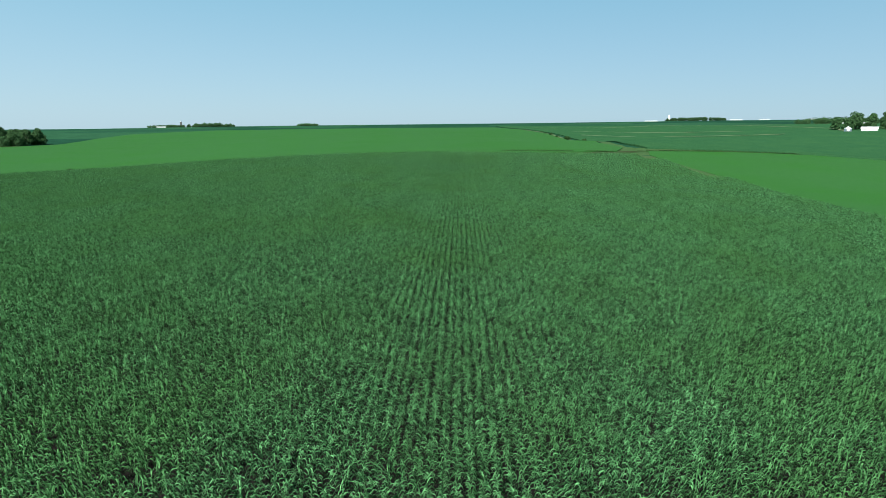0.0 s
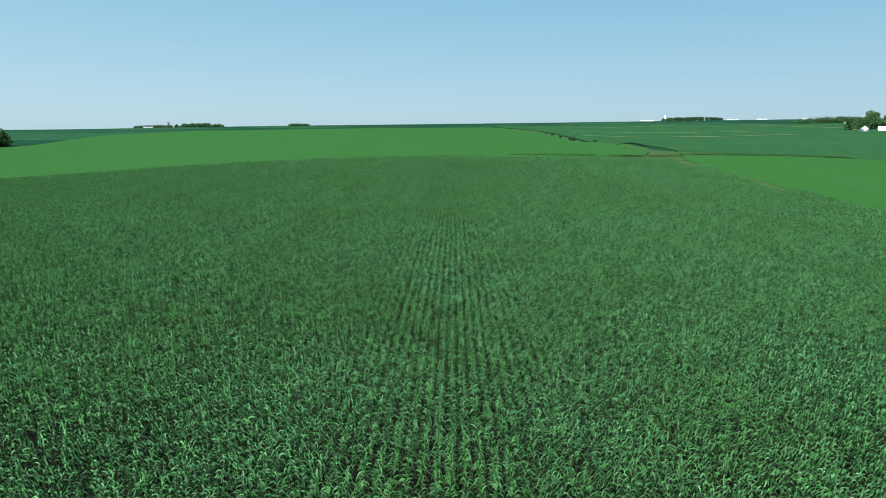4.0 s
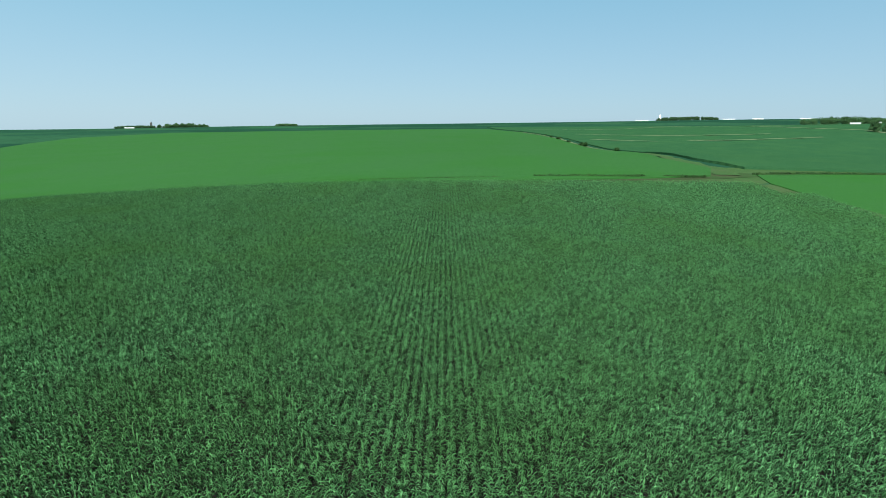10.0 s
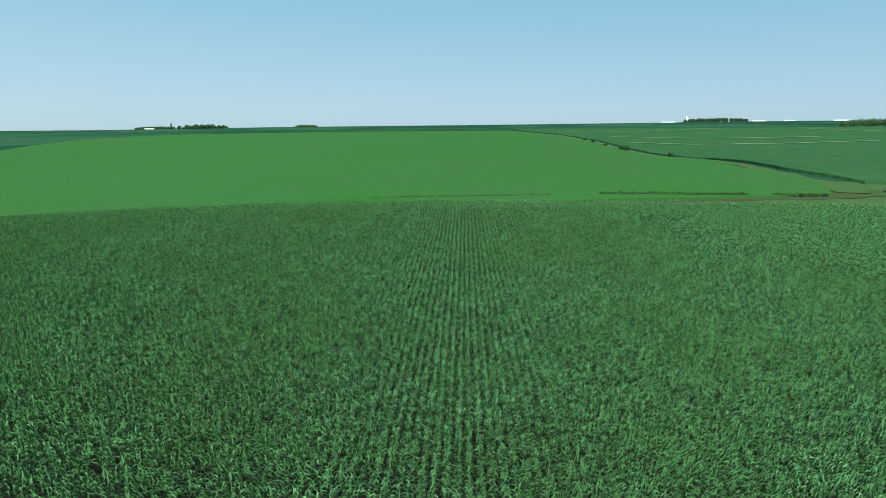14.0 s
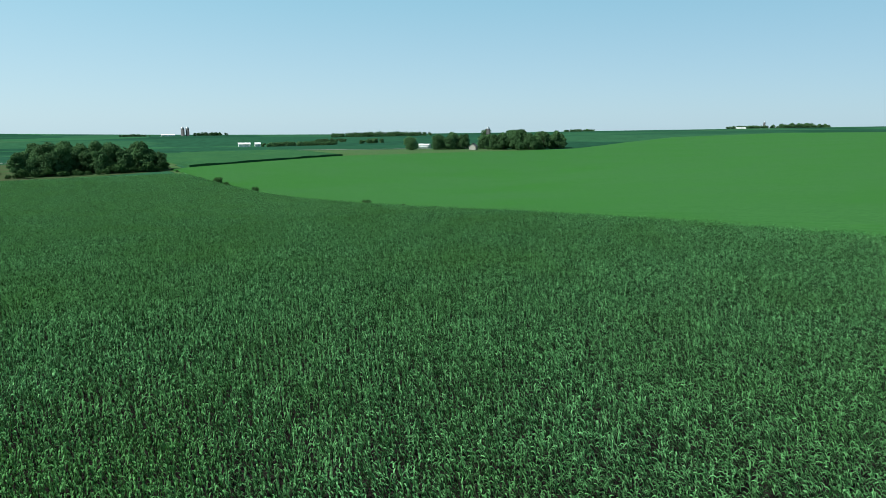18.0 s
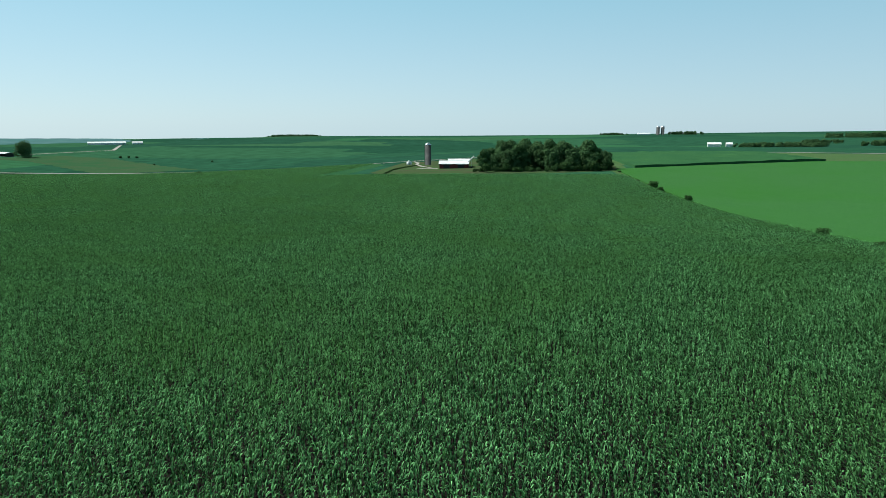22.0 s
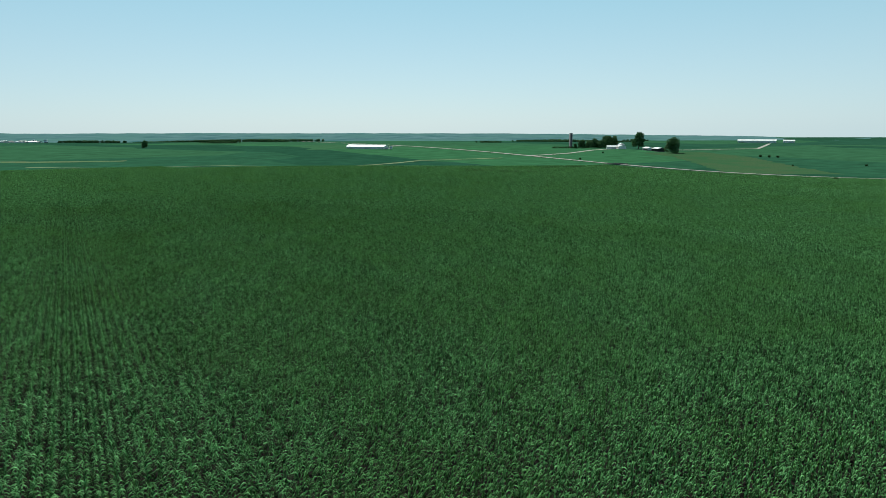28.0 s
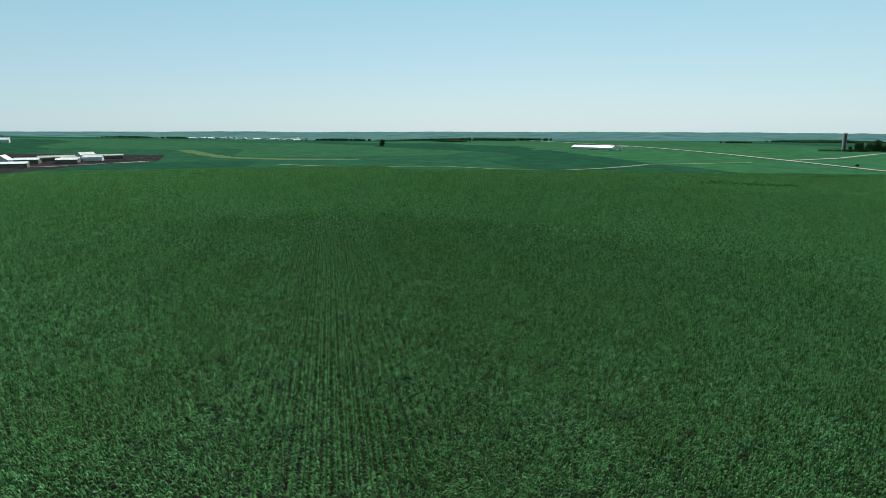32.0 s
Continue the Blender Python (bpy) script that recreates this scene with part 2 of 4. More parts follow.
def mosaic():
    """Distant crop land: a patchwork of field-sized plots in greens, with grain; far haze is painted in as extra blue.
    """
    m = bpy.data.materials.new("farm_land")
    m.use_nodes = True
    n, l = m.node_tree.nodes, m.node_tree.links
    pos = n.new("ShaderNodeNewGeometry").outputs["Position"]
    vor = n.new("ShaderNodeTexVoronoi")
    vor.distance = "CHEBYCHEV"
    vor.inputs["Scale"].default_value = 1 / 330.0
    flat = n.new("ShaderNodeVectorMath")
    flat.operation = "MULTIPLY"
    flat.inputs[1].default_value = (1.0, 0.8, 0.0)
    l.new(pos, flat.inputs[0])
    l.new(flat.outputs[0], vor.inputs["Vector"])
    sep = n.new("ShaderNodeSeparateColor")
    l.new(vor.outputs["Color"], sep.inputs[0])
    ramp = n.new("ShaderNodeValToRGB")
    ramp.color_ramp.interpolation = "CONSTANT"
    els = ramp.color_ramp.elements
    for at, c in ((0.0, (0.0163, 0.0558, 0.0321)), (0.3, (0.0208, 0.0685, 0.0378)), (0.52, (0.0278, 0.0834, 0.0419)), (0.72, (0.0186, 0.0610, 0.0365)),
                  (0.86, (0.0299, 0.0950, 0.0432)), (0.95, (0.0338, 0.0900, 0.0432))):
        e = els[0] if at == 0.0 else els.new(at)
        e.position, e.color = at, (*c, 1.0)
    while len(els) > 6:
        els.remove(els[-1])
    l.new(sep.outputs[0], ramp.inputs[0])
    t = n.new("ShaderNodeTexNoise")
    t.inputs["Scale"].default_value, t.inputs["Detail"].default_value = 0.05, 8.0
    l.new(pos, t.inputs["Vector"])
    r = n.new("ShaderNodeMapRange")
    r.inputs["From Min"].default_value, r.inputs["From Max"].default_value = 0.3, 0.7
    r.inputs["To Min"].default_value, r.inputs["To Max"].default_value = 0.8, 1.2
    l.new(t.outputs["Fac"], r.inputs["Value"])
    hsv = n.new("ShaderNodeHueSaturation")
    l.new(r.outputs["Result"], hsv.inputs["Value"])
    l.new(ramp.outputs[0], hsv.inputs["Color"])
    b = n["Principled BSDF"]
    b.inputs["Roughness"].default_value = 0.85
    b.inputs["Specular IOR Level"].default_value = 0.0
    l.new(hsv.outputs[0], b.inputs["Base Color"])
    return m


M_LAND = mosaic()

# ---- the lie of the land: broad swells on rings round the field ----
HUB = (-40.0, 150.0)
RINGS = ((0, 1, 90), (110, 6, 90), (260, 8, 150), (560, 10, 280), (1150, 14, 500), (2100, 16, 850), (3600, 16, 1300))
SWELLS = [2.96, 1.82, 2.08, -2.05, 2.7, 3.33, -1.28, 6.18, -5.84, 0.28, 3.8, 2.58, -2.67, -9.25, 8.77, 10.6, -5.58, 6.99, -12.9, -4.66, -7.67, -8.87, 16.76, -11.91, -6.94, 8.96, 4.82, -1.47, -10.11, -5.26, -4.89, -2.06, -3.98, 10.77, -3.56, -31.66, 18.52, 10.79, 5.39, 0.18, 10.14, -0.21, 5.95, -1.09, 6.01, -5.74, -5.1, -3.24, -10.01, 22.4, -8.02, 41.84, 10.09, 9.45, 9.24, 19.25, 11.89, -10.66, -15.98, -22.29, -20.87, -23.26, -8.61, -11.28, 7.49, 19.73, 2.97, 6.4, -49.14, 44.12, 26.69]
CENTRES = np.array([(HUB[0] - r * math.sin(2 * math.pi * i / k), HUB[1] + r * math.cos(2 * math.pi * i / k), s) for r, k, s in RINGS for i in range(k)])


def terrain(x, y):
    x, y = np.asarray(x, float)[..., None], np.asarray(y, float)[..., None]
    swell = np.exp(-((x - CENTRES[:, 0]) ** 2 + (y - CENTRES[:, 1]) ** 2) / CENTRES[:, 2] ** 2) @ np.array(SWELLS)
    # the land falls away behind the hills in the south and west
    dx, dy = x[..., 0] + 85.0, y[..., 0] - 210.0
    turn = np.degrees(np.arctan2(-dx, dy)) % 360
    edge = np.clip((turn - 109) / 5, 0, 1) * np.clip((224 - turn) / 5, 0, 1)
    return swell - 60.0 * edge * np.clip((np.hypot(dx, dy) - 1760) / 500, 0, 1)


def tz(x, y):
    return float(terrain(x, y))


# ---- mesh helpers ----
def mesh_ob(name, verts, faces, mat, parent=None, label="", smooth=False):
    me = bpy.data.meshes.new(name)
    me.from_pydata(verts if isinstance(verts, list) else verts.tolist(), [], faces if isinstance(faces, list) else faces.tolist())
    me.materials.append(mat)
    if smooth:
        me.shade_smooth()
    ob = new(name, me)
    ob.parent = parent
    if label:
        ob["label"] = label
    return ob


def part(name, bm, mat, parent, label=""):
    me = bpy.data.meshes.new(name)
    bm.to_mesh(me)
    bm.free()
    me.materials.append(mat)
    ob = new(name, me)
    ob.parent = parent
    if label:
        ob["label"] = label
    return ob


def box(x0, y0, z0, x1, y1, z1, bevel=0.0):
    bm = bmesh.new()
    bmesh.ops.create_cube(bm, size=1.0)
    bmesh.ops.scale(bm, vec=(x1 - x0, y1 - y0, z1 - z0), verts=bm.verts)
    bmesh.ops.translate(bm, vec=((x0 + x1) / 2, (y0 + y1) / 2, (z0 + z1) / 2), verts=bm.verts)
    if bevel:
        bmesh.ops.bevel(bm, geom=bm.edges[:], offset=bevel, segments=1, affect="EDGES")
    return bm


def prism(points, depth, axis="y", at=0.0):
    """A flat outline of (across, up) points pushed out along an axis."""
    bm = bmesh.new()
    def place(p, d):
        return (p[0], at + d, p[1]) if axis == "y" else (at + d, p[0], p[1])
    a = [bm.verts.new(place(p, 0)) for p in points]
    b = [bm.verts.new(place(p, depth)) for p in points]
    bm.faces.new(a)
    bm.faces.new(b[::-1])
    for i in range(len(a)):
        j = (i + 1) % len(a)
        bm.faces.new((a[j], a[i], b[i], b[j]))
    bmesh.ops.recalc_face_normals(bm, faces=bm.faces[:])
    return bm


def lathe(profile, n=24):
    bm = bmesh.new()
    rings = []
    for r, z in profile:
        rings.append([bm.verts.new((r * math.cos(2 * math.pi * i / n), r * math.sin(2 * math.pi * i / n), z)) for i in range(n)])
    for a, b in zip(rings, rings[1:]):
        for i in range(n):
            bm.faces.new((a[i], a[(i + 1) % n], b[(i + 1) % n], b[i]))
    bm.faces.new(rings[0][::-1])
    bm.faces.new(rings[-1])
    for f in bm.faces:
        f.smooth = len(f.verts) == 4
    return bm


def empty(name, x, y, z, turn=0.0, label="", category="", group="", kind=""):
    ob = new(name)
    ob.empty_display_size = 1.0
    ob.matrix_world = pose(x, y, z, 0, 0, turn)
    return tagged(ob, label, category, group, kind)


def line(points):
    """A piecewise straight function through (at, value) points."""
    a = np.array(points, float)
    return lambda q: np.interp(q, a[:, 0], a[:, 1])


def drape(name, y0, y1, step, left, right, nx, height, mat, rough=0.0, skirt=True):
    """A crop or grass sheet over the land between two side lines, with an upright edge all round."""
    ny = max(2, int(round((y1 - y0) / step)) + 1)
    ys = np.linspace(y0, y1, ny)
    u = np.linspace(0, 1, nx)
    xs = left(ys)[:, None] * (1 - u) + right(ys)[:, None] * u
    yy = np.repeat(ys[:, None], nx, 1)
    rng = np.random.default_rng(len(name) + ny)
    zz = terrain(xs, yy) + height + rough * rng.standard_normal(xs.shape)
    v = np.stack([xs, yy, zz], -1).reshape(-1, 3)
    i = np.arange(ny * nx).reshape(ny, nx)
    f = np.stack([i[:-1, :-1], i[:-1, 1:], i[1:, 1:], i[1:, :-1]], -1).reshape(-1, 4).tolist()
    v = v.tolist()
    if skirt:
        loop = list(i[0, :]) + list(i[1:, -1]) + list(i[-1, -2::-1]) + list(i[-2:0:-1, 0])
        base = len(v)
        v += [(v[k][0], v[k][1], v[k][2] - height - 0.3) for k in loop]
        m = len(loop)
        f += [(int(loop[k]), base + k, base + (k + 1) % m, int(loop[(k + 1) % m])) for k in range(m)]
    return mesh_ob(name, v, f, mat, smooth=False)


def ribbon(name, points, width, height, mat, step=6.0, wobble=0.0, seed=1):
    """A strip of ground along a line."""
    p = np.array(points, float)
    d = np.r_[0, np.cumsum(np.hypot(*np.diff(p, axis=0).T))]
    s = np.linspace(0, d[-1], max(2, int(d[-1] / step)))
    c = np.stack([np.interp(s, d, p[:, 0]), np.interp(s, d, p[:, 1])], -1)
    t = np.gradient(c, axis=0)
    t /= np.linalg.norm(t, axis=1, keepdims=True)
    nrm = np.stack([-t[:, 1], t[:, 0]], -1)
    rng = np.random.default_rng(seed)
    rows = []
    for side in (-0.5, -0.17, 0.17, 0.5):
        q = c + nrm * (side * width + wobble * rng.standard_normal((len(s), 1)) * (abs(side) > 0.3))
        rows.append(np.c_[q, terrain(q[:, 0], q[:, 1]) + height])
    v = np.concatenate(rows)
    k = len(s)
    f = [(r * k + j, r * k + j + 1, (r + 1) * k + j + 1, (r + 1) * k + j) for r in range(3) for j in range(k - 1)]
    return mesh_ob(name, v, [x[::-1] for x in f], mat)


# ---- ground ----
def build_ground():
    rad = np.r_[0.5, np.arange(6, 420, 6.0), 420 * 1.045 ** np.arange(0, 64)]
    n = 200
    a = np.linspace(0, 2 * np.pi, n, endpoint=False)
    x = HUB[0] + rad[:, None] * np.cos(a)
    y = HUB[1] + rad[:, None] * np.sin(a)
    v = np.stack([x, y, terrain(x, y)], -1).reshape(-1, 3)
    i = np.arange(len(rad) * n).reshape(len(rad), n)
    j = np.roll(i, -1, 1)
    f = np.stack([i[:-1], i[1:], j[1:], j[:-1]], -1).reshape(-1, 4).tolist()
    f.append([int(q) for q in i[0]])
    tagged(mesh_ob("ground", v, f, M_LAND, smooth=True), "rolling green farm land divided into large crop fields", "ground", kind="structure")


build_ground()


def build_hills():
    """The far side of the valley, with summer haze painted into its blue-green colours."""
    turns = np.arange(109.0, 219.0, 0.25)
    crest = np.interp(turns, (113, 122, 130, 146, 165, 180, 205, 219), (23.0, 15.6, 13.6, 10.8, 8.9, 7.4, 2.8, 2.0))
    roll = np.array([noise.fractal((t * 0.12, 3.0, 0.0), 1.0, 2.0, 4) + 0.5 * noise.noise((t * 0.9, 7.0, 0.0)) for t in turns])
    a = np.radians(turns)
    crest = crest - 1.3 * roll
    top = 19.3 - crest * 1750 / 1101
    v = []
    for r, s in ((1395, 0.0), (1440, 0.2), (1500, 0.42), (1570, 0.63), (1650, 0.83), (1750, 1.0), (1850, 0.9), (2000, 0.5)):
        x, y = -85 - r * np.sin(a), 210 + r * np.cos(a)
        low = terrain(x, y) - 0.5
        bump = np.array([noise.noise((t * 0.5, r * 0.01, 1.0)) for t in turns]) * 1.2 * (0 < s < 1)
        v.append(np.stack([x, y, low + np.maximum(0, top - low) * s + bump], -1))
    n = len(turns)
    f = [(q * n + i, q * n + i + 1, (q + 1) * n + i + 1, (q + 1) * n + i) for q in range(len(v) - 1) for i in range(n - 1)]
    tagged(mesh_ob("backdrop", np.concatenate(v), f, M_HILLS, smooth=True), "far hills across the valley, painted pale blue-green as haze", "hills", kind="structure")


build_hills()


def corn_edge(x):
    """The northern edge of the corn."""
    return 284.0 + 0.0 * np.asarray(x, float)


corn_east = line([(0, 94), (140, 92), (230, 87), (256, 84), (268, 80), (280, 75), (290, 68)])
soy_east = line([(287, 0), (293, 30), (297, 55), (301, 72), (320, 80), (356, 76), (450, 90), (584, 96), (700, 96), (850, 80), (1090, 60)])
soy_west = line([(285, -378), (292, -380), (415, -424), (560, -436), (660, -418), (800, -462), (940, -490), (1090, -420)])
tagged(drape("soybean_field", 287.5, 1090, 5, soy_west, soy_east, 60, 0.6, M_SOY, rough=0.04), "bright green soybean field on a gentle slope", "soybeans", kind="stuff")
tagged(drape("soybean_field", 60, 306, 8, line([(60, 98), (140, 97), (230, 92), (256, 88), (272, 85), (290, 84), (306, 88)]), line([(0, 420), (400, 420)]), 40, 0.3, M_SOY, rough=0.04),
       "bright green soybean field beside the corn", "soybeans", kind="stuff")
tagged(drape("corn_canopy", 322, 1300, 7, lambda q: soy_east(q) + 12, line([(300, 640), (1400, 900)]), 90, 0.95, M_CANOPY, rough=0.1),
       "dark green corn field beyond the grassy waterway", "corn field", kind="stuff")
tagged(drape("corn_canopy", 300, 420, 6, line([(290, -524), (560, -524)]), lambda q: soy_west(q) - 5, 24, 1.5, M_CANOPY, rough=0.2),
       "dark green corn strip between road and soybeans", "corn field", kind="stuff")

# ---- the corn field ----
ROWS, BLOCK = 13, 7.6  # rows 0.76 m apart
ROW = BLOCK / ROWS
SPINE = np.array([(-1, 34), (-8, 190), (-30, 226), (-75, 236), (-115, 215), (-125, 160), (-112, 118)], float)


LEGS = [(a[0], a[1], b[0] - a[0], b[1] - a[1]) for a, b in zip(SPINE.tolist(), SPINE[1:].tolist())]


def spine_distance(x, y):
    best = 1e9
    for ax, ay, dx, dy in LEGS:
        t = min(1.0, max(0.0, ((x - ax) * dx + (y - ay) * dy) / (dx * dx + dy * dy)))
        best = min(best, math.hypot(x - ax - t * dx, y - ay - t * dy))
    return best


def leaf(v, f, rng, x, y, z0, az, reach, rise, width, long_leaf):
    """An arching blade: it climbs from the stalk, bends over and droops to a point."""
    ca, sa = math.cos(az), math.sin(az)
    if long_leaf:
        prof = ((0.0, 0.0, 0.65), (0.16, 0.66, 1.0), (0.44, 1.0, 1.0), (0.76, 0.7, 0.8), (1.0, -0.5, 0.0))
    else:
        prof = ((0.0, 0.0, 0.7), (0.45, 1.0, 1.0), (1.0, 0.45, 0.0))
    base = len(v)
    roll = rng.uniform(-0.5, 0.5)
    side = rng.gauss(0, 0.1) * reach  # a sideways bend of the tip
    for s, h, w in prof:
        px, py, pz = x + ca * reach * s - sa * side * s * s, y + sa * reach * s + ca * side * s * s, z0 + h * rise
        if w == 0.0:
            v.append((px, py, pz))
        else:
            a = roll * (0.4 + s)
            k, t = math.cos(a) * w * width / 2, math.sin(a) * w * width / 2
            v.append((px - sa * k, py + ca * k, pz - t))
            v.append((px + sa * k, py - ca * k, pz + t))
    k = len(prof) - 2
    for i in range(k):
        f.append((base + 2 * i, base + 2 * i + 1, base + 2 * i + 3, base + 2 * i + 2))
    f.append((base + 2 * k, base + 2 * k + 1, base + 2 * k + 2))


def corn_block(seed, size, spacing, leaves, wide, arched, low, uneven, lift):
    """Rows of plants along y. The blades arch into the gaps between the rows; the young top leaves stand up."""
    rng = random.Random(seed)
    v, f = [], []
    for r in range(int(round(size / ROW))):
        x0 = (r + 0.5) * ROW - size / 2
        y = -size / 2 + rng.uniform(0, spacing)
        while y < size / 2:
            if rng.random() < 0.04:
                y += spacing
                continue
            x = x0 + rng.gauss(0, 0.03)
            tall = min(2.15, max(1.1, rng.gauss(1.7, uneven)))
            plane = rng.gauss(0, 0.42)
            for q in range(leaves):
                k = q / (leaves - 1)
                az = plane + math.pi * (q % 2) + rng.gauss(0, 0.3)
                if q >= leaves - (2 if leaves > 7 else 1):  # the young leaves rolled upright at the top
                    leaf(v, f, rng, x, y, tall * 0.88, az, rng.uniform(0.14, 0.3), rng.uniform(0.1, 0.24) * lift, wide * 0.8, False)
                else:
                    leaf(v, f, rng, x, y, tall * (low + (0.94 - low) * k), az, rng.uniform(0.22, 0.4) * (1.12 - 0.25 * k), rng.uniform(0.12, 0.28) * lift, wide * rng.uniform(0.75, 1.2), q >= leaves - arched)
            y += spacing * rng.uniform(0.75, 1.25)
    return v, f


def stand(cx, cy):
    """Whether corn grows there."""
    if cy + BLOCK * 0.5 > corn_edge(cx) + 0.1 or cx > corn_east(cy) or cx < -500 or cx < -150 and cy < -185:
        return False
    return not (cx < -352 and cy > 150 or cx < -345 and cy > 205)  # the farmstead


def build_corn():
    field = empty("corn_field", -150, 40, tz(-150, 40), label="tall dark green corn in straight planted rows", category="corn field", kind="stuff")
    inv = field.matrix_world.inverted()
    tiers = []
    for args in ((BLOCK, 0.30, 10, 0.062, 9, 0.38, 0.12, 0.85), (BLOCK, 0.36, 8, 0.12, 6, 0.46, 0.17, 0.6), (2 * BLOCK, 0.44, 6, 0.17, 2, 0.52, 0.16, 0.58)):
        meshes = []
        for k in range(5):
            v, f = corn_block(50 * len(tiers) + k, *args)
            me = bpy.data.meshes.new("corn_rows")
            me.from_pydata(v, [], f)
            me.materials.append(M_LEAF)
            meshes.append(me)
        tiers.append(meshes)
    rng = random.Random(7)

    def rows(tier, cx, cy, reach):
        gx, gy = (tz(cx + reach, cy) - tz(cx - reach, cy)) / (2 * reach), (tz(cx, cy + reach) - tz(cx, cy - reach)) / (2 * reach)
        ob = new("corn_rows", rng.choice(tiers[tier]))
        ob.parent = field
        lie = Matrix(((1, 0, -gx), (0, 1, -gy), (gx, gy, 1))).to_4x4().to_quaternion().to_matrix().to_4x4()
        flip = pose(0, 0, 0, 0, 0, 180 * rng.randrange(2))
        ob.matrix_basis = inv @ Matrix.Translation((cx, cy, tz(cx, cy))) @ lie @ flip @ Matrix.Diagonal((1, 1, rng.uniform(0.95, 1.05), 1))

    cells = {}
    for ix in range(-69, 13):
        for iy in range(-38, 37):
            cx, cy = (ix + 0.5) * BLOCK, (iy + 0.5) * BLOCK + 2.8
            if stand(cx, cy):
                cells[ix, iy] = cx, cy, spine_distance(cx, cy)
    sheet_v, sheet_f, soil_v, soil_f = [], [], [], []
    done = set()
    for (ix, iy), (cx, cy, d) in cells.items():
        four = [(ix + a, iy + b) for a in (0, 1) for b in (0, 1)]
        thin = cx < -344 and cy > 138  # beside the farmstead
        if (ix, iy) not in done and not thin:
            if d + rng.uniform(-14, 14) > 190 and all(q in cells and q not in done and cells[q][2] > 170 for q in four) and not (cx < -344 and cy > 130):
                done.update(four)
                rows(2, cx + BLOCK / 2, cy + BLOCK / 2, 8)
            else:
                rows(0 if d + rng.uniform(-9, 9) < 62 else 1, cx, cy, 4)
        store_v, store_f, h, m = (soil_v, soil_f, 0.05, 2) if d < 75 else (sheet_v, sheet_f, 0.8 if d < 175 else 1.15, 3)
        b = len(store_v)
        for p in range(m + 1):
            for q in range(m + 1):
                x, y = cx - BLOCK / 2 + BLOCK * p / m, cy - BLOCK / 2 + BLOCK * q / m
                low = min(1.0, max(0.05, (147.2 - y) / 6)) if x < -352 else 1.0  # thin stand beside the farmstead
                store_v.append((x, y, h * low))
        for p in range(m):
            for q in range(m):
                i = b + p * (m + 1) + q
                store_f.append((i, i + m + 1, i + m + 2, i + 1))
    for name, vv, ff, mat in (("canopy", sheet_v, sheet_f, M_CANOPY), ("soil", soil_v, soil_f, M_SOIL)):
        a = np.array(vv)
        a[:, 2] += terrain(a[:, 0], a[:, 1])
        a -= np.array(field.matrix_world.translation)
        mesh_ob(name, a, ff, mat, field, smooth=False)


build_corn()

# ---- waterways, roads, yards ----
tagged(ribbon("field_margin", [(97, 20), (95.5, 140), (90.5, 230), (87, 256), (83, 270)], 9, 0.2, M_GRASS, wobble=0.4, seed=43), "narrow grass strip beside the corn rows", "grass strip", kind="structure")
tagged(drape("soybean_field", 306.2, 350, 4, line([(306, 86), (307, 90), (318, 144), (332, 234), (350, 416)]), line([(300, 424), (360, 424)]), 30, 0.3, M_SOY, rough=0.04), "bright green soybean corner along the waterway", "soybeans", kind="stuff")
tagged(drape("field_margin", 266, 326, 4, line([(266, 74), (276, 64), (285, 20), (286, -8), (300, -8), (301, 60), (326, 60)]), line([(266, 92), (290, 96), (326, 150)]), 16, 0.06, M_GRASS, rough=0.03, skirt=False), "green grass at the corner of the fields", "grass", kind="structure")
tagged(ribbon("field_margin", [(-380, 287), (-250, 286), (-100, 286), (20, 286)], 5, 0.12, M_GRASS, wobble=0.5, seed=41), "narrow grass strip between corn and soybeans", "grass strip", kind="structure")
tagged(drape("pasture", 420, 640, 8, line([(400, -531), (700, -531)]), lambda q: soy_west(q) + 4, 16, 0.1, M_GRASS, rough=0.03, skirt=False), "pale green grass around the roadside farm", "grass", kind="structure")
tagged(ribbon("waterway", [(-10, 288), (20, 292), (45, 297), (66, 301), (86, 307), (140, 318), (230, 332), (420, 350)], 9, 0.14, M_DRYGRASS, wobble=1.2), "grassy waterway between corn and soybeans", "grass strip", kind="structure")
tagged(ribbon("waterway", [(80, 305), (82, 330), (81, 356), (93, 450), (99, 584), (99, 700), (84, 850), (65, 1000)], 6, 0.3, M_GRASS, wobble=1.0, seed=2), "grassy fence row along the field edge", "grass strip", kind="structure")
tagged(ribbon("waterway", [(90, 425), (93, 450), (99, 584), (99, 700), (84, 850)], 1.6, 0.6, M_STUBBLE, wobble=0.3, seed=3), "pale seeded grass along the fence row", "grass strip", kind="structure")
tagged(ribbon("road", [(-535, 655), (-535, 525), (-535, 319), (-537, 16), (-528, -200), (-528, -800), (-528, -2200)], 5.5, 0.5, M_GRAVEL), "pale gravel county road", "road", kind="structure")

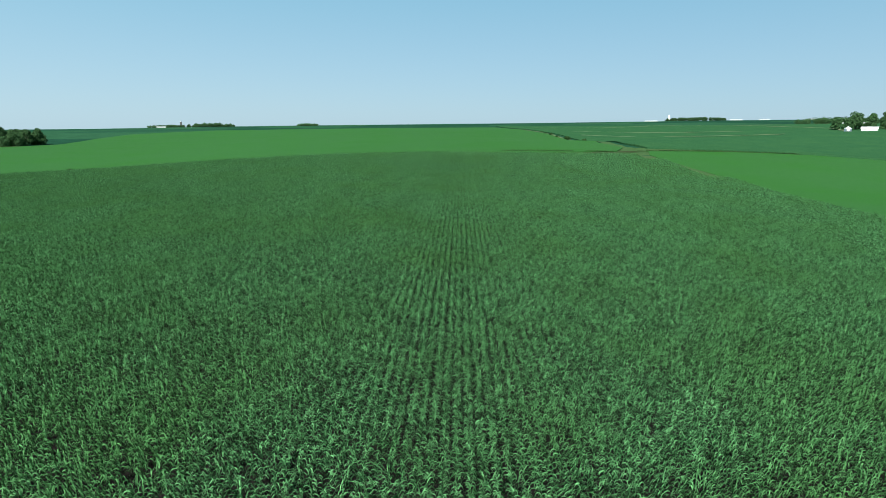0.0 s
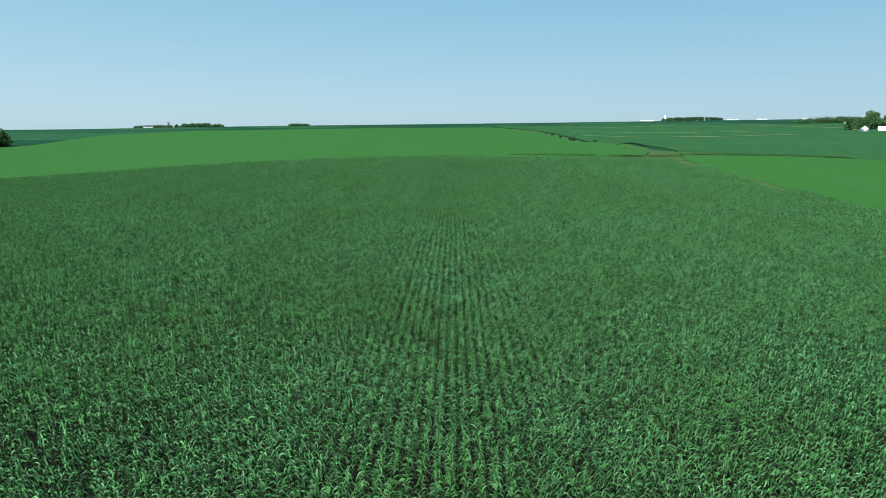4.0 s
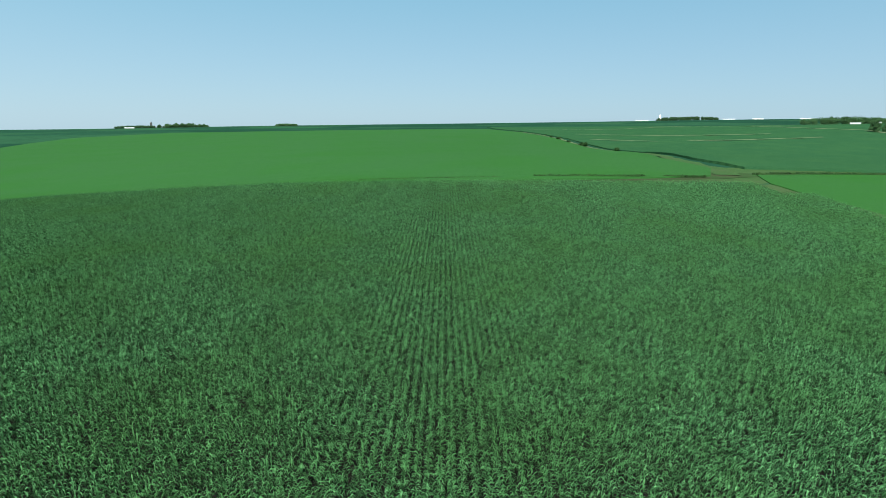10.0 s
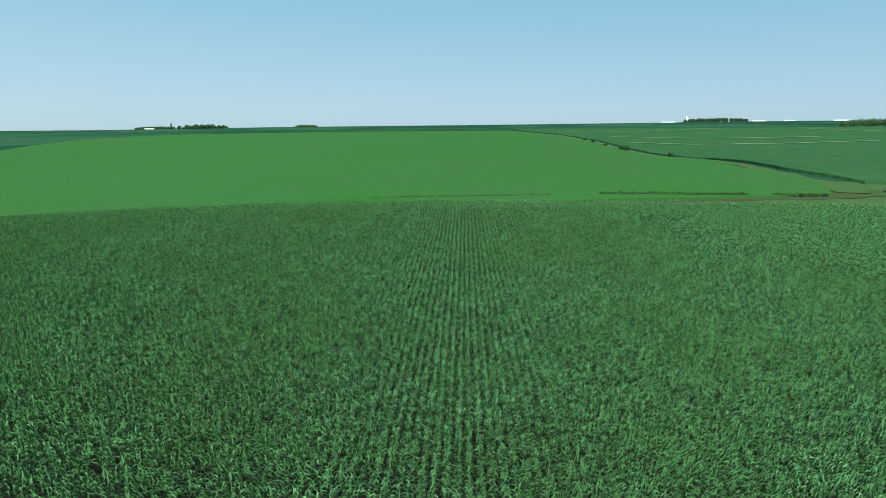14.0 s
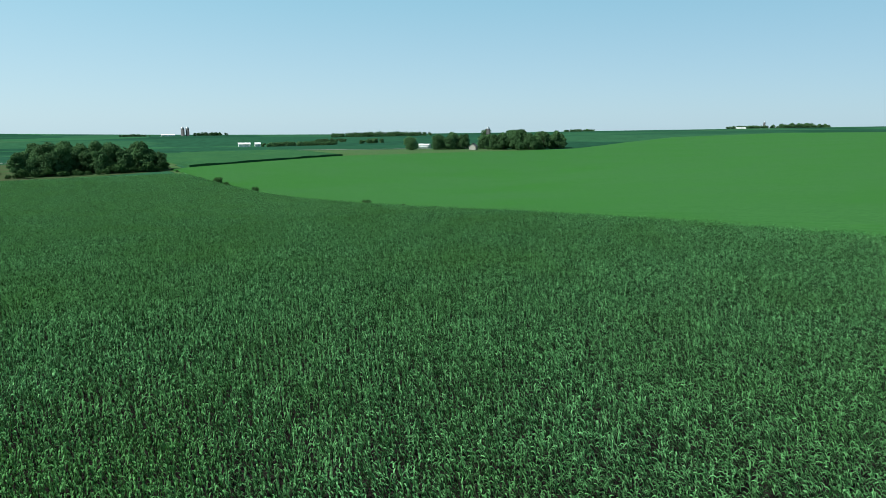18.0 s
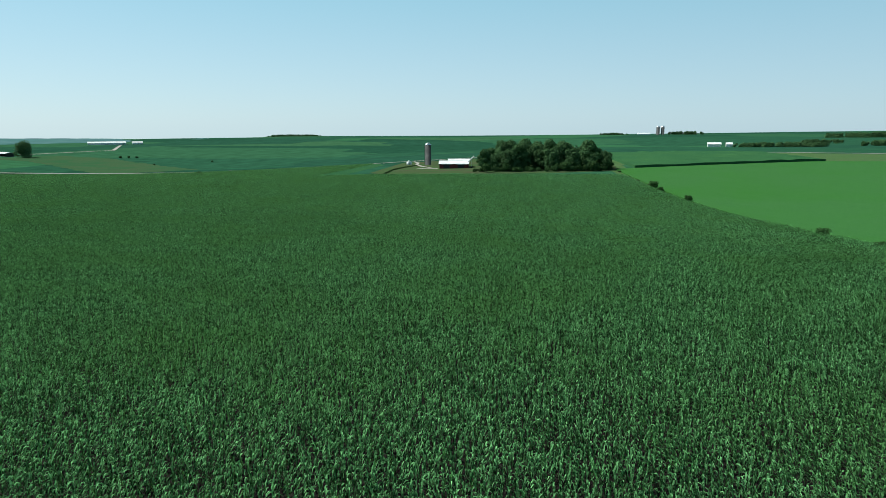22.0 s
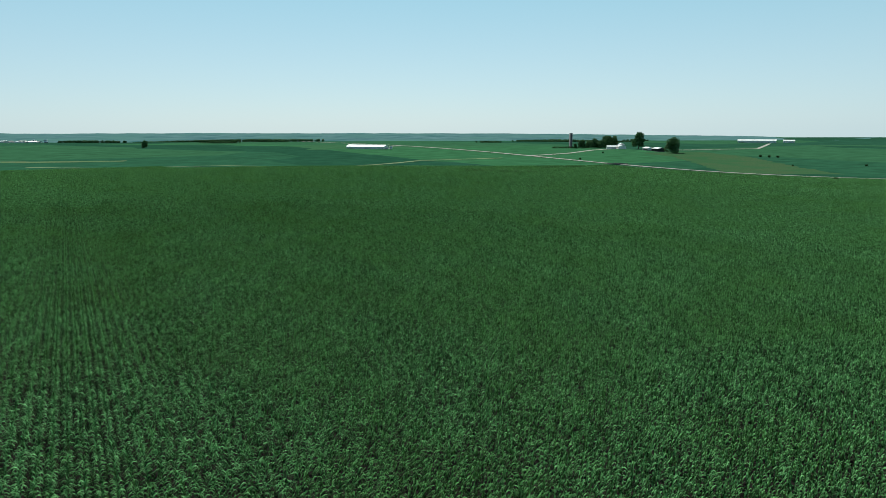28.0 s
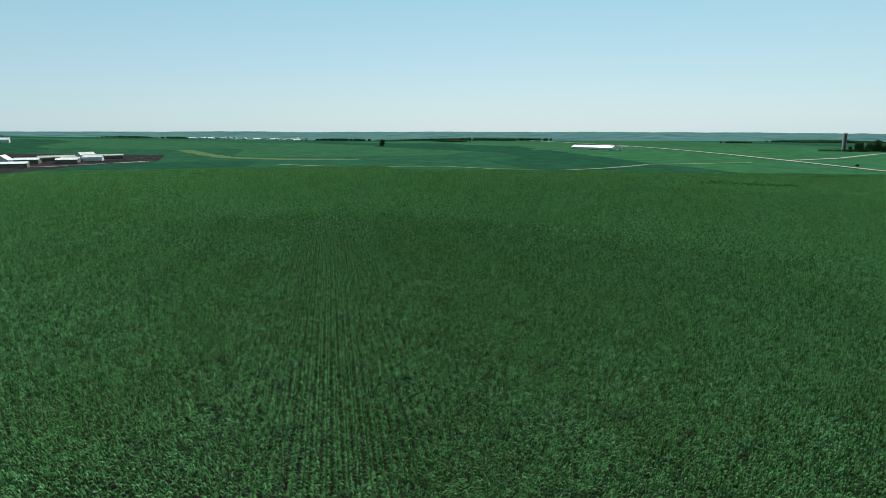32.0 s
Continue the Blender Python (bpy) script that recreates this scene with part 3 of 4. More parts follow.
# ---- trees and shrubs ----
def leaf_cloud(rng, lobes, count, size, flat=0.75):
    """Small leaf sprays scattered over and inside a set of lobes (x, y, z, radius)."""
    v, f = [], []
    weights = [l[3] ** 2 for l in lobes]
    for _ in range(count):
        cx, cy, cz, r = rng.choices(lobes, weights)[0]
        d = Vector((rng.gauss(0, 1), rng.gauss(0, 1), rng.gauss(0, 1))).normalized()
        k = r * rng.uniform(0.62, 1.06)
        p = Vector((cx + d.x * k, cy + d.y * k, max(0.1, cz + d.z * k * flat)))
        n = (d + Vector((rng.gauss(0, 0.5), rng.gauss(0, 0.5), rng.gauss(0.25, 0.5)))).normalized()
        a = n.orthogonal().normalized()
        a.rotate(Matrix.Rotation(rng.uniform(0, 6.3), 3, n))
        b = n.cross(a)
        s = size * rng.uniform(0.6, 1.4)
        base = len(v)
        bend = n * s * 0.25
        v += [tuple(p - a * s), tuple(p - b * s * 0.6 + bend), tuple(p + a * s), tuple(p + b * s * 0.6 + bend)]
        f.append((base, base + 1, base + 2, base + 3))
    return v, f


def branch(v, f, p0, p1, r0, r1, sides=6):
    d = (p1 - p0).normalized()
    a = d.orthogonal().normalized()
    b = d.cross(a)
    base = len(v)
    for p, r in ((p0, r0), (p1, r1)):
        for i in range(sides):
            w = 2 * math.pi * i / sides
            v.append(tuple(p + a * math.cos(w) * r + b * math.sin(w) * r))
    for i in range(sides):
        j = (i + 1) % sides
        f.append((base + i, base + j, base + sides + j, base + sides + i))


def tree(seed, height, width, low, count, size, columnar=False):
    """A tree at the origin: tapered trunk with limbs, and a crown of leaf sprays in uneven lobes."""
    rng = random.Random(seed)
    root = empty("tree", 0, 0, 0)
    v, f, lobes = [], [], []
    top = Vector((rng.gauss(0, 0.3), rng.gauss(0, 0.3), height * 0.72))
    mid = Vector((top.x * 0.3, top.y * 0.3, height * 0.33))
    branch(v, f, Vector((0, 0, -0.6)), mid, height * 0.026, height * 0.018, 8)
    branch(v, f, mid, top, height * 0.018, height * 0.006, 8)
    n = 5 if columnar else 12
    for i in range(n):
        h = height * (low + 0.1 + (0.86 - low) * (i + 0.5) / n)
        az = i * 2.4 + rng.uniform(-0.5, 0.5)
        spread = width * 0.5 * (0.1 if columnar else (0.75 - 0.55 * max(0.0, h / height - 0.55) / 0.45)) * rng.uniform(0.6, 1.05)
        tip = Vector((math.cos(az) * spread, math.sin(az) * spread, h))
        start = mid.lerp(top, max(0.0, min(1.0, (h / height - 0.36) * 1.6)))
        branch(v, f, start, tip, height * 0.009, height * 0.003, 5)
        lobes.append((tip.x, tip.y, tip.z, width * rng.uniform(0.2, 0.31) * (1.3 if columnar else 1.0)))
    lobes.append((top.x, top.y, height * 0.86, width * 0.23))
    mesh_ob("trunk", v, f, M_BARK, root, "grey-brown bark")
    v, f = leaf_cloud(rng, lobes, count, size)
    mesh_ob("crown", v, f, M_CROWN, root)
    return root


def shrub(seed, height, width, count, size):
    rng = random.Random(seed)
    root = empty("shrub", 0, 0, 0)
    lobes, v, f = [], [], []
    for i in range(6):
        az = i * 1.1 + rng.uniform(-0.4, 0.4)
        q = width * 0.3 * rng.uniform(0.3, 1.0)
        tip = Vector((math.cos(az) * q, math.sin(az) * q, height * rng.uniform(0.35, 0.7)))
        branch(v, f, Vector((0, 0, -0.2)), tip, 0.06, 0.02, 5)
        lobes.append((tip.x, tip.y, tip.z, height * rng.uniform(0.28, 0.4)))
    mesh_ob("stem", v, f, M_BARK, root)
    v, f = leaf_cloud(rng, lobes, count, size, 0.9)
    mesh_ob("foliage", v, f, M_BUSH, root)
    return root


TREES = [tree(1, 15, 11, 0.05, 2600, 0.6), tree(2, 16, 13, 0.08, 2800, 0.6), tree(3, 13, 11, 0.03, 2400, 0.55), tree(4, 17, 12, 0.1, 2800, 0.6), tree(5, 12, 13, 0.04, 2600, 0.55)]
SHRUBS = [shrub(11, 3.0, 4.5, 420, 0.32), shrub(12, 2.4, 3.6, 360, 0.28), shrub(13, 4.0, 4.6, 460, 0.36)]
used = set()


def plant(kind, x, y, scale, label, group, turn=None, category="tree"):
    """The first use of a pattern moves it to its place; the rest are copies."""
    rng = random.Random(int(x * 31 + y * 17))
    m = pose(x, y, tz(x, y) - 0.05, 0, 0, rng.uniform(0, 360) if turn is None else turn)
    if kind in used:
        ob = copy_thing(kind, m)
    else:
        used.add(kind)
        ob = kind
        ob.matrix_basis = m
    ob.scale = (scale * rng.uniform(0.92, 1.08), scale * rng.uniform(0.92, 1.08), scale)
    return tagged(ob, label, category, group)


def grove(x0, x1, y0, y1, count, seed, lo, hi, label, group):
    rng = random.Random(seed)
    got = []
    tries = 0
    while len(got) < count and tries < 4000:
        tries += 1
        x, y = rng.uniform(x0, x1), rng.uniform(y0, y1)
        if all(math.hypot(x - a, y - b) > 5.2 for a, b in got):
            got.append((x, y))
            edge = min(1.0, 0.72 + 0.028 * min(y - y0, y1 - y, 14))
            plant(rng.choice(TREES), x, y, rng.uniform(lo, hi) * edge, label, group)


GROVE_LABEL = "leafy dark green tree in the dense farm grove"
grove(-412, -378, 219, 284, 46, 5, 0.74, 0.9, GROVE_LABEL, "trees of the farm grove")
rng = random.Random(9)
for i in range(22):
    y = 215 + i * 3.3 + rng.uniform(-1, 1)
    plant(rng.choice(SHRUBS), -371.5 + rng.uniform(-2.5, 1.5) - 7 * max(0, i - 18) / 4, y, rng.uniform(0.8, 1.35), "round green shrub at the foot of the grove", "shrubs along the grove", category="shrub")
for x, y, s in ((-299, 286.8, 1.3), (-288, 286.5, 1.05), (-257, 286.8, 1.0), (-173, 286.5, 0.95), (-156, 286.8, 0.9), (-340, 286.5, 0.7), (-325, 287, 0.7), (-364, 287, 0.9)):
    plant(SHRUBS[int(-x) % 3], x, y, s * 0.6, "dark green bush on the field edge", "bushes between corn and soybeans", category="shrub")
for x, y, s in ((97, 584, 1.0), (100, 592, 0.9), (98, 600, 0.8), (96, 640, 1.0), (100, 655, 0.8), (97, 690, 1.0), (99, 700, 0.9), (95, 720, 0.8), (90, 470, 0.7), (96, 760, 0.9)):
    plant(SHRUBS[int(y) % 3], x, y, s, "leafy bush in the grassy fence row", "bushes along the fence row", category="shrub")

# the farm by the county road, beyond the soybeans
plant(TREES[4], -512, 538, 0.95, "broad single tree beside the gravel road", "trees of the roadside farm")
plant(SHRUBS[0], -503, 533, 1.2, "round green shrub beside the road", "shrubs of the roadside farm", category="shrub")
for x, y, s in ((-512, 569, 1.0), (-519, 577, 1.1), (-507, 580, 0.95), (-515, 590, 1.05), (-524, 600, 1.15), (-512, 604, 1.1), (-527, 612, 1.0), (-503, 592, 0.5)):
    plant(TREES[int(-x) % 5], x, y, s, "tall green shade tree in the farm yard", "trees of the roadside farm")
grove(-510, -441, 612, 690, 42, 15, 0.85, 1.1, "leafy green tree in the farm windbreak", "trees of the roadside windbreak")
for i in range(12):
    x, y = -476 + 3.4 * i + rng.uniform(-1, 1), 606 + i * 5.2
    plant(SHRUBS[i % 3], x - 3, y, rng.uniform(1.0, 1.5), "green shrub at the foot of the windbreak", "shrubs of the roadside windbreak", category="shrub")
# the farm with the dark silo
for x, y, s in ((-700, -442, 0.45), (-706, -438, 0.6), (-712, -441, 0.65), (-718, -434, 0.75), (-724, -430, 0.75), (-730, -436, 0.75), (-734, -424, 0.9), (-740, -418, 0.95), (-746, -415, 1.0), (-752, -420, 1.05), (-744, -428, 0.95), (-728, -424, 0.65)):
    plant(TREES[int(-y) % 5], x, y, s, "dark green tree around the farmstead", "trees of the silo farm")
plant(TREES[3], -754, -378, 1.25, "tall dark tree beside the white sheds", "trees of the silo farm")
plant(TREES[4], -716, -292, 1.35, "broad rounded tree at the end of the sheds", "trees of the silo farm")
for x, y, s in ((-738, -194, 0.9), (-741, -186, 0.9), (-744, -178, 0.8), (-470, 22, 0.7), (-540, -262, 0.8), (-640, -330, 0.9), (-655, -110, 0.7), (-700, -70, 0.8)):
    plant(SHRUBS[int(-x) % 3], x, y, s, "dark bush in the pasture", "bushes of the pasture", category="shrub")
plant(TREES[2], -185, -710, 0.72, "single dark tree on the distant field", "trees of the far fields")
for x, y, s in ((484, 815, 1.2), (496, 822, 1.3), (475, 828, 1.0), (510, 812, 1.3), (522, 800, 1.2), (534, 815, 1.35), (545, 800, 1.2), (558, 812, 1.3), (570, 798, 1.25), (540, 830, 1.3)):
    plant(TREES[int(x) % 5], x, y, s, "large green tree behind the white shed", "trees of the shed farm")
for x, y, s in ((86, -262, 0.75), (62, -276, 0.75)):
    plant(SHRUBS[1], x, y, s, "small dark bush before the feedlot", "bushes before the feedlot", category="shrub")


def far_trees(name, a, b, height, count, size, seed, label, depth=25.0, dome=0.25):
    """A distant belt or clump of trees: leaf sprays in uneven crowns along a line."""
    rng = random.Random(seed)
    a, b = Vector((*a, 0)), Vector((*b, 0))
    height *= 0.78
    n = max(8, int((b - a).length / (height * 0.22)))
    lobes = []
    for i in range(n):
        u = (i + rng.uniform(0.1, 0.9)) / n
        p = a.lerp(b, u)
        x, y = p.x + rng.uniform(-depth, depth) / 2, p.y + rng.uniform(-depth, depth) / 2
        h = height * rng.uniform(0.78, 1.05) * (1.0 - dome * (2 * u - 1) ** 2)
        g = tz(x, y)
        for k in range(3):
            lobes.append((x + rng.uniform(-1, 1) * h * 0.35, y + rng.uniform(-1, 1) * h * 0.35, g + h * (0.25 + 0.22 * k), h * (0.46 - 0.07 * k)))
    base = Vector((a.lerp(b, 0.5).x, a.lerp(b, 0.5).y, tz(*a.lerp(b, 0.5).xy)))
    v, f = [], []
    for l in lobes:
        pv, pf = leaf_cloud(rng, [(0, 0, 50, l[3])], 6 * count // len(lobes) + 1, size, 1.0)
        k = len(v)
        v += [(q[0] + l[0] - base.x, q[1] + l[1] - base.y, q[2] - 50 + l[2] - base.z) for q in pv]
        f += [tuple(i + k for i in q) for q in pf]
    ob = mesh_ob(name, v, f, M_CROWN)
    ob.location = base
    return tagged(ob, label, "trees", kind="stuff")


far_trees("far_woods", (-1021, 2380), (-884, 2438), 20, 2600, 1.6, 1, "dark rounded grove on the distant ridge", 50, 0.6)
far_trees("far_woods", (-1145, 2320), (-1040, 2370), 13, 1200, 1.4, 2, "low trees around a distant farm")
far_trees("far_woods", (-678, 2662), (-608, 2679), 14, 1400, 1.4, 3, "square clump of trees on the horizon", 30)
far_trees("far_woods", (995, 3060), (1205, 2980), 22, 2600, 1.8, 4, "dark windbreak beside distant white barns", 50)
far_trees("far_woods", (850, 1615), (985, 1530), 24, 2200, 1.2, 5, "trees around distant white sheds", 45)
far_trees("far_woods", (-884, 546), (-851, 640), 8.5, 2200, 0.7, 6, "long low windbreak across the road", 30)
far_trees("far_woods", (-1047, 711), (-1030, 745), 9, 900, 0.8, 7, "low clump of trees in the fields", 20)
far_trees("far_woods", (-1340, 906), (-1225, 1065), 15, 2600, 1.0, 8, "tall windbreak on the skyline", 40)
far_trees("far_woods", (-860, 694), (-852, 716), 11, 700, 0.7, 28, "rounded trees by the far road", 14)
far_trees("far_woods", (-2079, 813), (-2061, 880), 15, 1100, 1.3, 9, "trees beside twin silos on the skyline", 30)
far_trees("far_woods", (-2278, 632), (-2267, 700), 12, 900, 1.3, 10, "low trees on the skyline", 30)
far_trees("far_woods", (-2200, -520), (-2248, -366), 11, 1300, 1.3, 11, "spaced row of trees on the horizon", 25)
far_trees("far_woods", (-325, -1160), (-570, -1095), 8, 2600, 0.9, 12, "uneven hedge of trees on the southern fields", 20)
far_trees("far_woods", (-92, -1140), (-190, -1135), 6, 1500, 0.9, 13, "dark low shelter belt", 30)
far_trees("far_woods", (-1538, 1921), (-1460, 1987), 11, 900, 1.3, 14, "low trees on the northern skyline", 25)
rng = random.Random(77)
for i in range(18):
    turn, r, span = rng.uniform(129, 207), rng.uniform(1210, 1390), rng.uniform(15, 110)
    if 168 < turn < 196:
        r = 1385  # behind the town
    az = radians(turn)
    cx, cy = -80 - r * math.sin(az), 200 + r * math.cos(az)
    tx, ty = math.cos(az) * span / 2, math.sin(az) * span / 2
    far_trees("far_woods", (cx - tx, cy - ty), (cx + tx, cy + ty), rng.uniform(2.6, 5.5), 700, 0.8, 200 + i, "distant belt of trees in the valley", 26, 0.6)

# ---- buildings ----
def shed(name, x, y, turn, length, width, eave, rise, wall, roof, label, group="", doors=1, windows=0, open_front=False, sink=0.0):
    """A gabled farm building, its ridge along its own x. Parts: walls, roof slopes, ridge cap, doors, windows, foundation."""
    z = min(tz(x + dx, y + dy) for dx in (-width / 2, width / 2) for dy in (-width / 2, width / 2)) - sink
    root = empty(name, x, y, z, turn, label, "house" if windows else "barn", group)
    l, w, t = length / 2, width / 2, 0.16
    part("foundation", box(-l - 0.1, -w - 0.1, -0.8, l + 0.1, w + 0.1, 0.25), M_CONCRETE, root, "grey concrete footing")
    gable = [(-w, 0.25), (w, 0.25), (w, eave), (0, eave + rise), (-w, eave)]
    for at in (-l, l - t):
        part("end_wall", prism(gable, t, "x", at), wall, root)
    part("side_wall", box(-l + t, w - t, 0.25, l - t, w, eave), wall, root)
    if open_front:
        k = max(3, int(length / 5))
        for i in range(k + 1):
            px = -l + t + (length - 2 * t) * i / k
            part("post", box(px - 0.12, -w, 0.25, px + 0.12, -w + 0.24, eave), M_WOOD, root)
        part("header", box(-l + t, -w, eave - 0.5, l - t, -w + t, eave), wall, root)
        # A near-black panel before the back wall paints in the shade inside.
        part("inner_wall", box(-l + t, w - 0.5, 0.25, l - t, w - 0.35, eave - 0.1), M_DARK, root, "near-black inside panel painted as interior shade")
    else:
        part("side_wall", box(-l + t, -w, 0.25, l - t, -w + t, eave), wall, root)
    over, th = 0.45, 0.14
    slope = rise / w
    for s in (-1, 1):
        prof = [(0, eave + rise), (s * (w + over), eave - over * slope), (s * (w + over), eave - over * slope + th), (0, eave + rise + th)]
        slab = part("roof_slope", prism(prof, length + 2 * over, "x", -l - over), roof, root)
        k = int(length / 2.4)
        for i in range(1, k):
            px = -l + length * i / k
            rib = [(0.02 * s, eave + rise + th), (s * (w + over), eave - over * slope + th), (s * (w + over), eave - over * slope + th + 0.06), (0.02 * s, eave + rise + th + 0.06)]
            part("roof_rib", prism(rib, 0.08, "x", px), roof, slab)
    part("ridge_cap", box(-l - over, -0.22, eave + rise + th - 0.06, l + over, 0.22, eave + rise + th + 0.08, 0.03), roof, root)
    if not open_front:
        for i in range(doors):
            px = -l + length * (i + 0.5) / max(1, doors)
            dw, dh = min(2.0, width * 0.2), min(eave * 0.8, 3.2)
            d = part("door", box(px - dw, -w - 0.06, 0.25, px + dw, -w + 0.02, 0.25 + dh), M_DARK if wall is M_RED else wall, root, "sliding board door")
            part("door_track", box(px - dw * 1.6, -w - 0.12, 0.3 + dh, px + dw * 1.6, -w - 0.01, 0.42 + dh), M_GALV, d)
    for i in range(windows):
        px = -l + length * (i + 0.5) / windows
        for s in (-1, 1):
            o = part("window", box(px - 0.55, s * w - 0.05, eave * 0.42, px + 0.55, s * w + 0.05, eave * 0.82), M_WHITEWALL, root, "white framed window")
            part("pane", box(px - 0.45, s * w - 0.07, eave * 0.46, px + 0.45, s * w + 0.07, eave * 0.78), M_GLASS, o)
    return root


def silo(x, y, radius, height, label, mat, dome=True, group="", hoops=12, category="silo"):
    root = empty("silo", x, y, tz(x, y) - 0.1, 0, label, category, group)
    part("barrel", lathe([(radius + 0.15, -0.8), (radius + 0.15, 0.4), (radius, 0.42), (radius, height)], 28), mat, root)
    for i in range(hoops):
        z = 0.9 + (height - 1.4) * i / hoops
        part("hoop", lathe([(radius + 0.01, z), (radius + 0.05, z + 0.02), (radius + 0.05, z + 0.09), (radius + 0.01, z + 0.11)], 28), mat, root)
    if dome:
        prof = [(radius * 1.03 * math.cos(a), height + radius * 0.75 * math.sin(a)) for a in np.linspace(0, 1.45, 8)]
        cap = part("dome", lathe([(radius * 1.05, height - 0.15)] + prof, 28), M_GALV, root, "pale metal dome")
        part("vent", lathe([(0.25, height + radius * 0.7), (0.25, height + radius * 0.7 + 0.5), (0.02, height + radius * 0.7 + 0.7)], 10), M_GALV, cap)
    else:
        part("rim", lathe([(radius + 0.06, height - 0.3), (radius + 0.06, height), (radius - 0.25, height), (radius - 0.25, height - 0.3)], 28), mat, root)
    part("chute", box(-0.35, -radius - 0.5, 0.2, 0.35, -radius + 0.05, height - 0.2, 0.05), mat, root, "enclosed ladder chute")
    return root


def bin_hut(x, y, radius, wall_h, cone, label, group=""):
    root = empty("grain_bin", x, y, tz(x, y) - 0.1, 0, label, "grain bin", group)
    b = part("barrel", lathe([(radius, -0.5), (radius, wall_h)], 24), M_GALV, root)
    for i in range(4):
        z = wall_h * (i + 0.6) / 4.5
        part("band", lathe([(radius, z), (radius + 0.04, z + 0.03), (radius, z + 0.06)], 24), M_GALV, b)
    r = part("roof", lathe([(radius * 1.08, wall_h - 0.06), (radius * 1.08, wall_h), (radius * 0.12, wall_h + cone), (radius * 0.12, wall_h + cone + 0.25)], 24), M_WHITE, root, "white conical roof")
    part("hatch", lathe([(radius * 0.16, wall_h + cone + 0.2), (radius * 0.16, wall_h + cone + 0.35), (0.02, wall_h + cone + 0.45)], 12), M_GALV, r)
    part("door", box(-0.4, -radius - 0.06, 0.2, 0.4, -radius + 0.1, min(1.8, wall_h * 0.9)), M_GALV, root)
    return root


# the red barn farmstead
silo(-457, 183, 1.85, 13.2, "grey concrete stave silo with pale metal dome", M_CONCRETE, hoops=16)
shed("barn", -410, 202.2, 90, 16.5, 9, 3.4, 1.5, M_RED, M_WHITE, "low red barn with white metal roof", "farm buildings", doors=2, sink=0.6)
shed("barn", -421, 204.5, 90, 12, 9, 3.9, 1.5, M_RED, M_WHITE, "taller red barn wing with white metal roof", "farm buildings", doors=1, sink=0.6)
bin_hut(-477, 168, 1.7, 1.5, 1.4, "small round bin with white conical roof")


def auger():
    root = empty("grain_auger", -408, 210.5, tz(-408, 210.5), -90, "white slanted grain auger leaning over the barn", "auger")
    v, f = [], []
    branch(v, f, Vector((2.5, 0, 1.0)), Vector((-3.2, 0, 6.6)), 0.35, 0.35, 10)
    mesh_ob("tube", v, f, M_WHITE, root)
    part("hopper", lathe([(0.3, 0.3), (0.9, 1.2), (0.9, 1.3)], 12), M_GALV, root).location = (2.5, 0, 0)
    for s in (-1, 1):
        v, f = [], []
        branch(v, f, Vector((-2.0, 1.2 * s, 0)), Vector((-1.8, 0.1 * s, 5.5)), 0.07, 0.06, 6)
        mesh_ob("leg", v, f, M_GALV, root)
        part("wheel", lathe([(0.05, -0.1), (0.4, -0.1), (0.4, 0.1), (0.05, 0.1)], 16), M_DARK, root, "black rubber wheel").matrix_basis = pose(-2.0, 1.3 * s, 0.4, 90, 0, 0)


auger()
tagged(ribbon("pad", [(-408, 193), (-409, 186), (-412, 180)], 4, 0.14, M_GRAVEL), "pale concrete feeding pad beside the barn", "pad", kind="structure")
tagged(drape("yard_grass", 158, 292, 6, line([(150, -520), (292, -520)]), line([(158, -380), (168, -366), (190, -362), (212, -362), (250, -360), (292, -376)]), 26, 0.08, M_DRYGRASS, rough=0.03, skirt=False),
       "mown grass of the farm yard", "grass", kind="structure")
tagged(ribbon("farm_lane", [(-533, 165), (-500, 172), (-470, 174), (-440, 180), (-418, 188)], 2.0, 0.2, M_GRAVEL), "gravel lane to the barn", "lane", kind="structure")


def hedge(points, height, width, count, size, seed, label):
    rng = random.Random(seed)
    p = np.array(points, float)
    d = np.r_[0, np.cumsum(np.hypot(*np.diff(p, axis=0).T))]
    lobes = []
    for s in np.arange(0, d[-1], width * 0.45):
        x, y = float(np.interp(s, d, p[:, 0])), float(np.interp(s, d, p[:, 1]))
        h = height * rng.uniform(0.75, 1.1)
        lobes.append((x, y, tz(x, y) + h * 0.45, h * 0.55))
    bx, by, bz = p[0, 0], p[0, 1], tz(p[0, 0], p[0, 1])
    v, f = [], []
    for l in lobes:
        pv, pf = leaf_cloud(rng, [(0, 0, 50, l[3])], count // len(lobes) + 1, size, 1.0)
        k = len(v)
        v += [(q[0] + l[0] - bx, q[1] + l[1] - by, q[2] - 50 + l[2] - bz) for q in pv]
        f += [tuple(i + k for i in q) for q in pf]
    ob = mesh_ob("weed_strip", v, f, M_BUSH)
    ob.location = (bx, by, bz)
    return tagged(ob, label, "weeds", kind="stuff")


hedge([(-668, -452), (-682, -449), (-694, -440), (-712, -428)], 2.6, 3.0, 1500, 0.4, 21, "low green scrub round the foot of the silo")
hedge([(-368, 168), (-385, 168), (-405, 167), (-430, 170), (-455, 176)], 0.7, 1.2, 2600, 0.3, 3, "dark strip of tall weeds round the yard")
hedge([(20, 298), (40, 297.5), (52, 298)], 1.2, 1.6, 1500, 0.25, 4, "dark weeds along the eroded ditch")
hedge([(58, 299), (70, 300)], 0.9, 1.4, 700, 0.25, 5, "dark weeds along the eroded ditch")
hedge([(-30, 294), (10, 296)], 0.8, 1.3, 1500, 0.22, 6, "low weeds on the field boundary")
hedge([(88, 308), (120, 314), (170, 323)], 0.9, 1.4, 1800, 0.28, 8, "dark weeds along the grassy waterway")
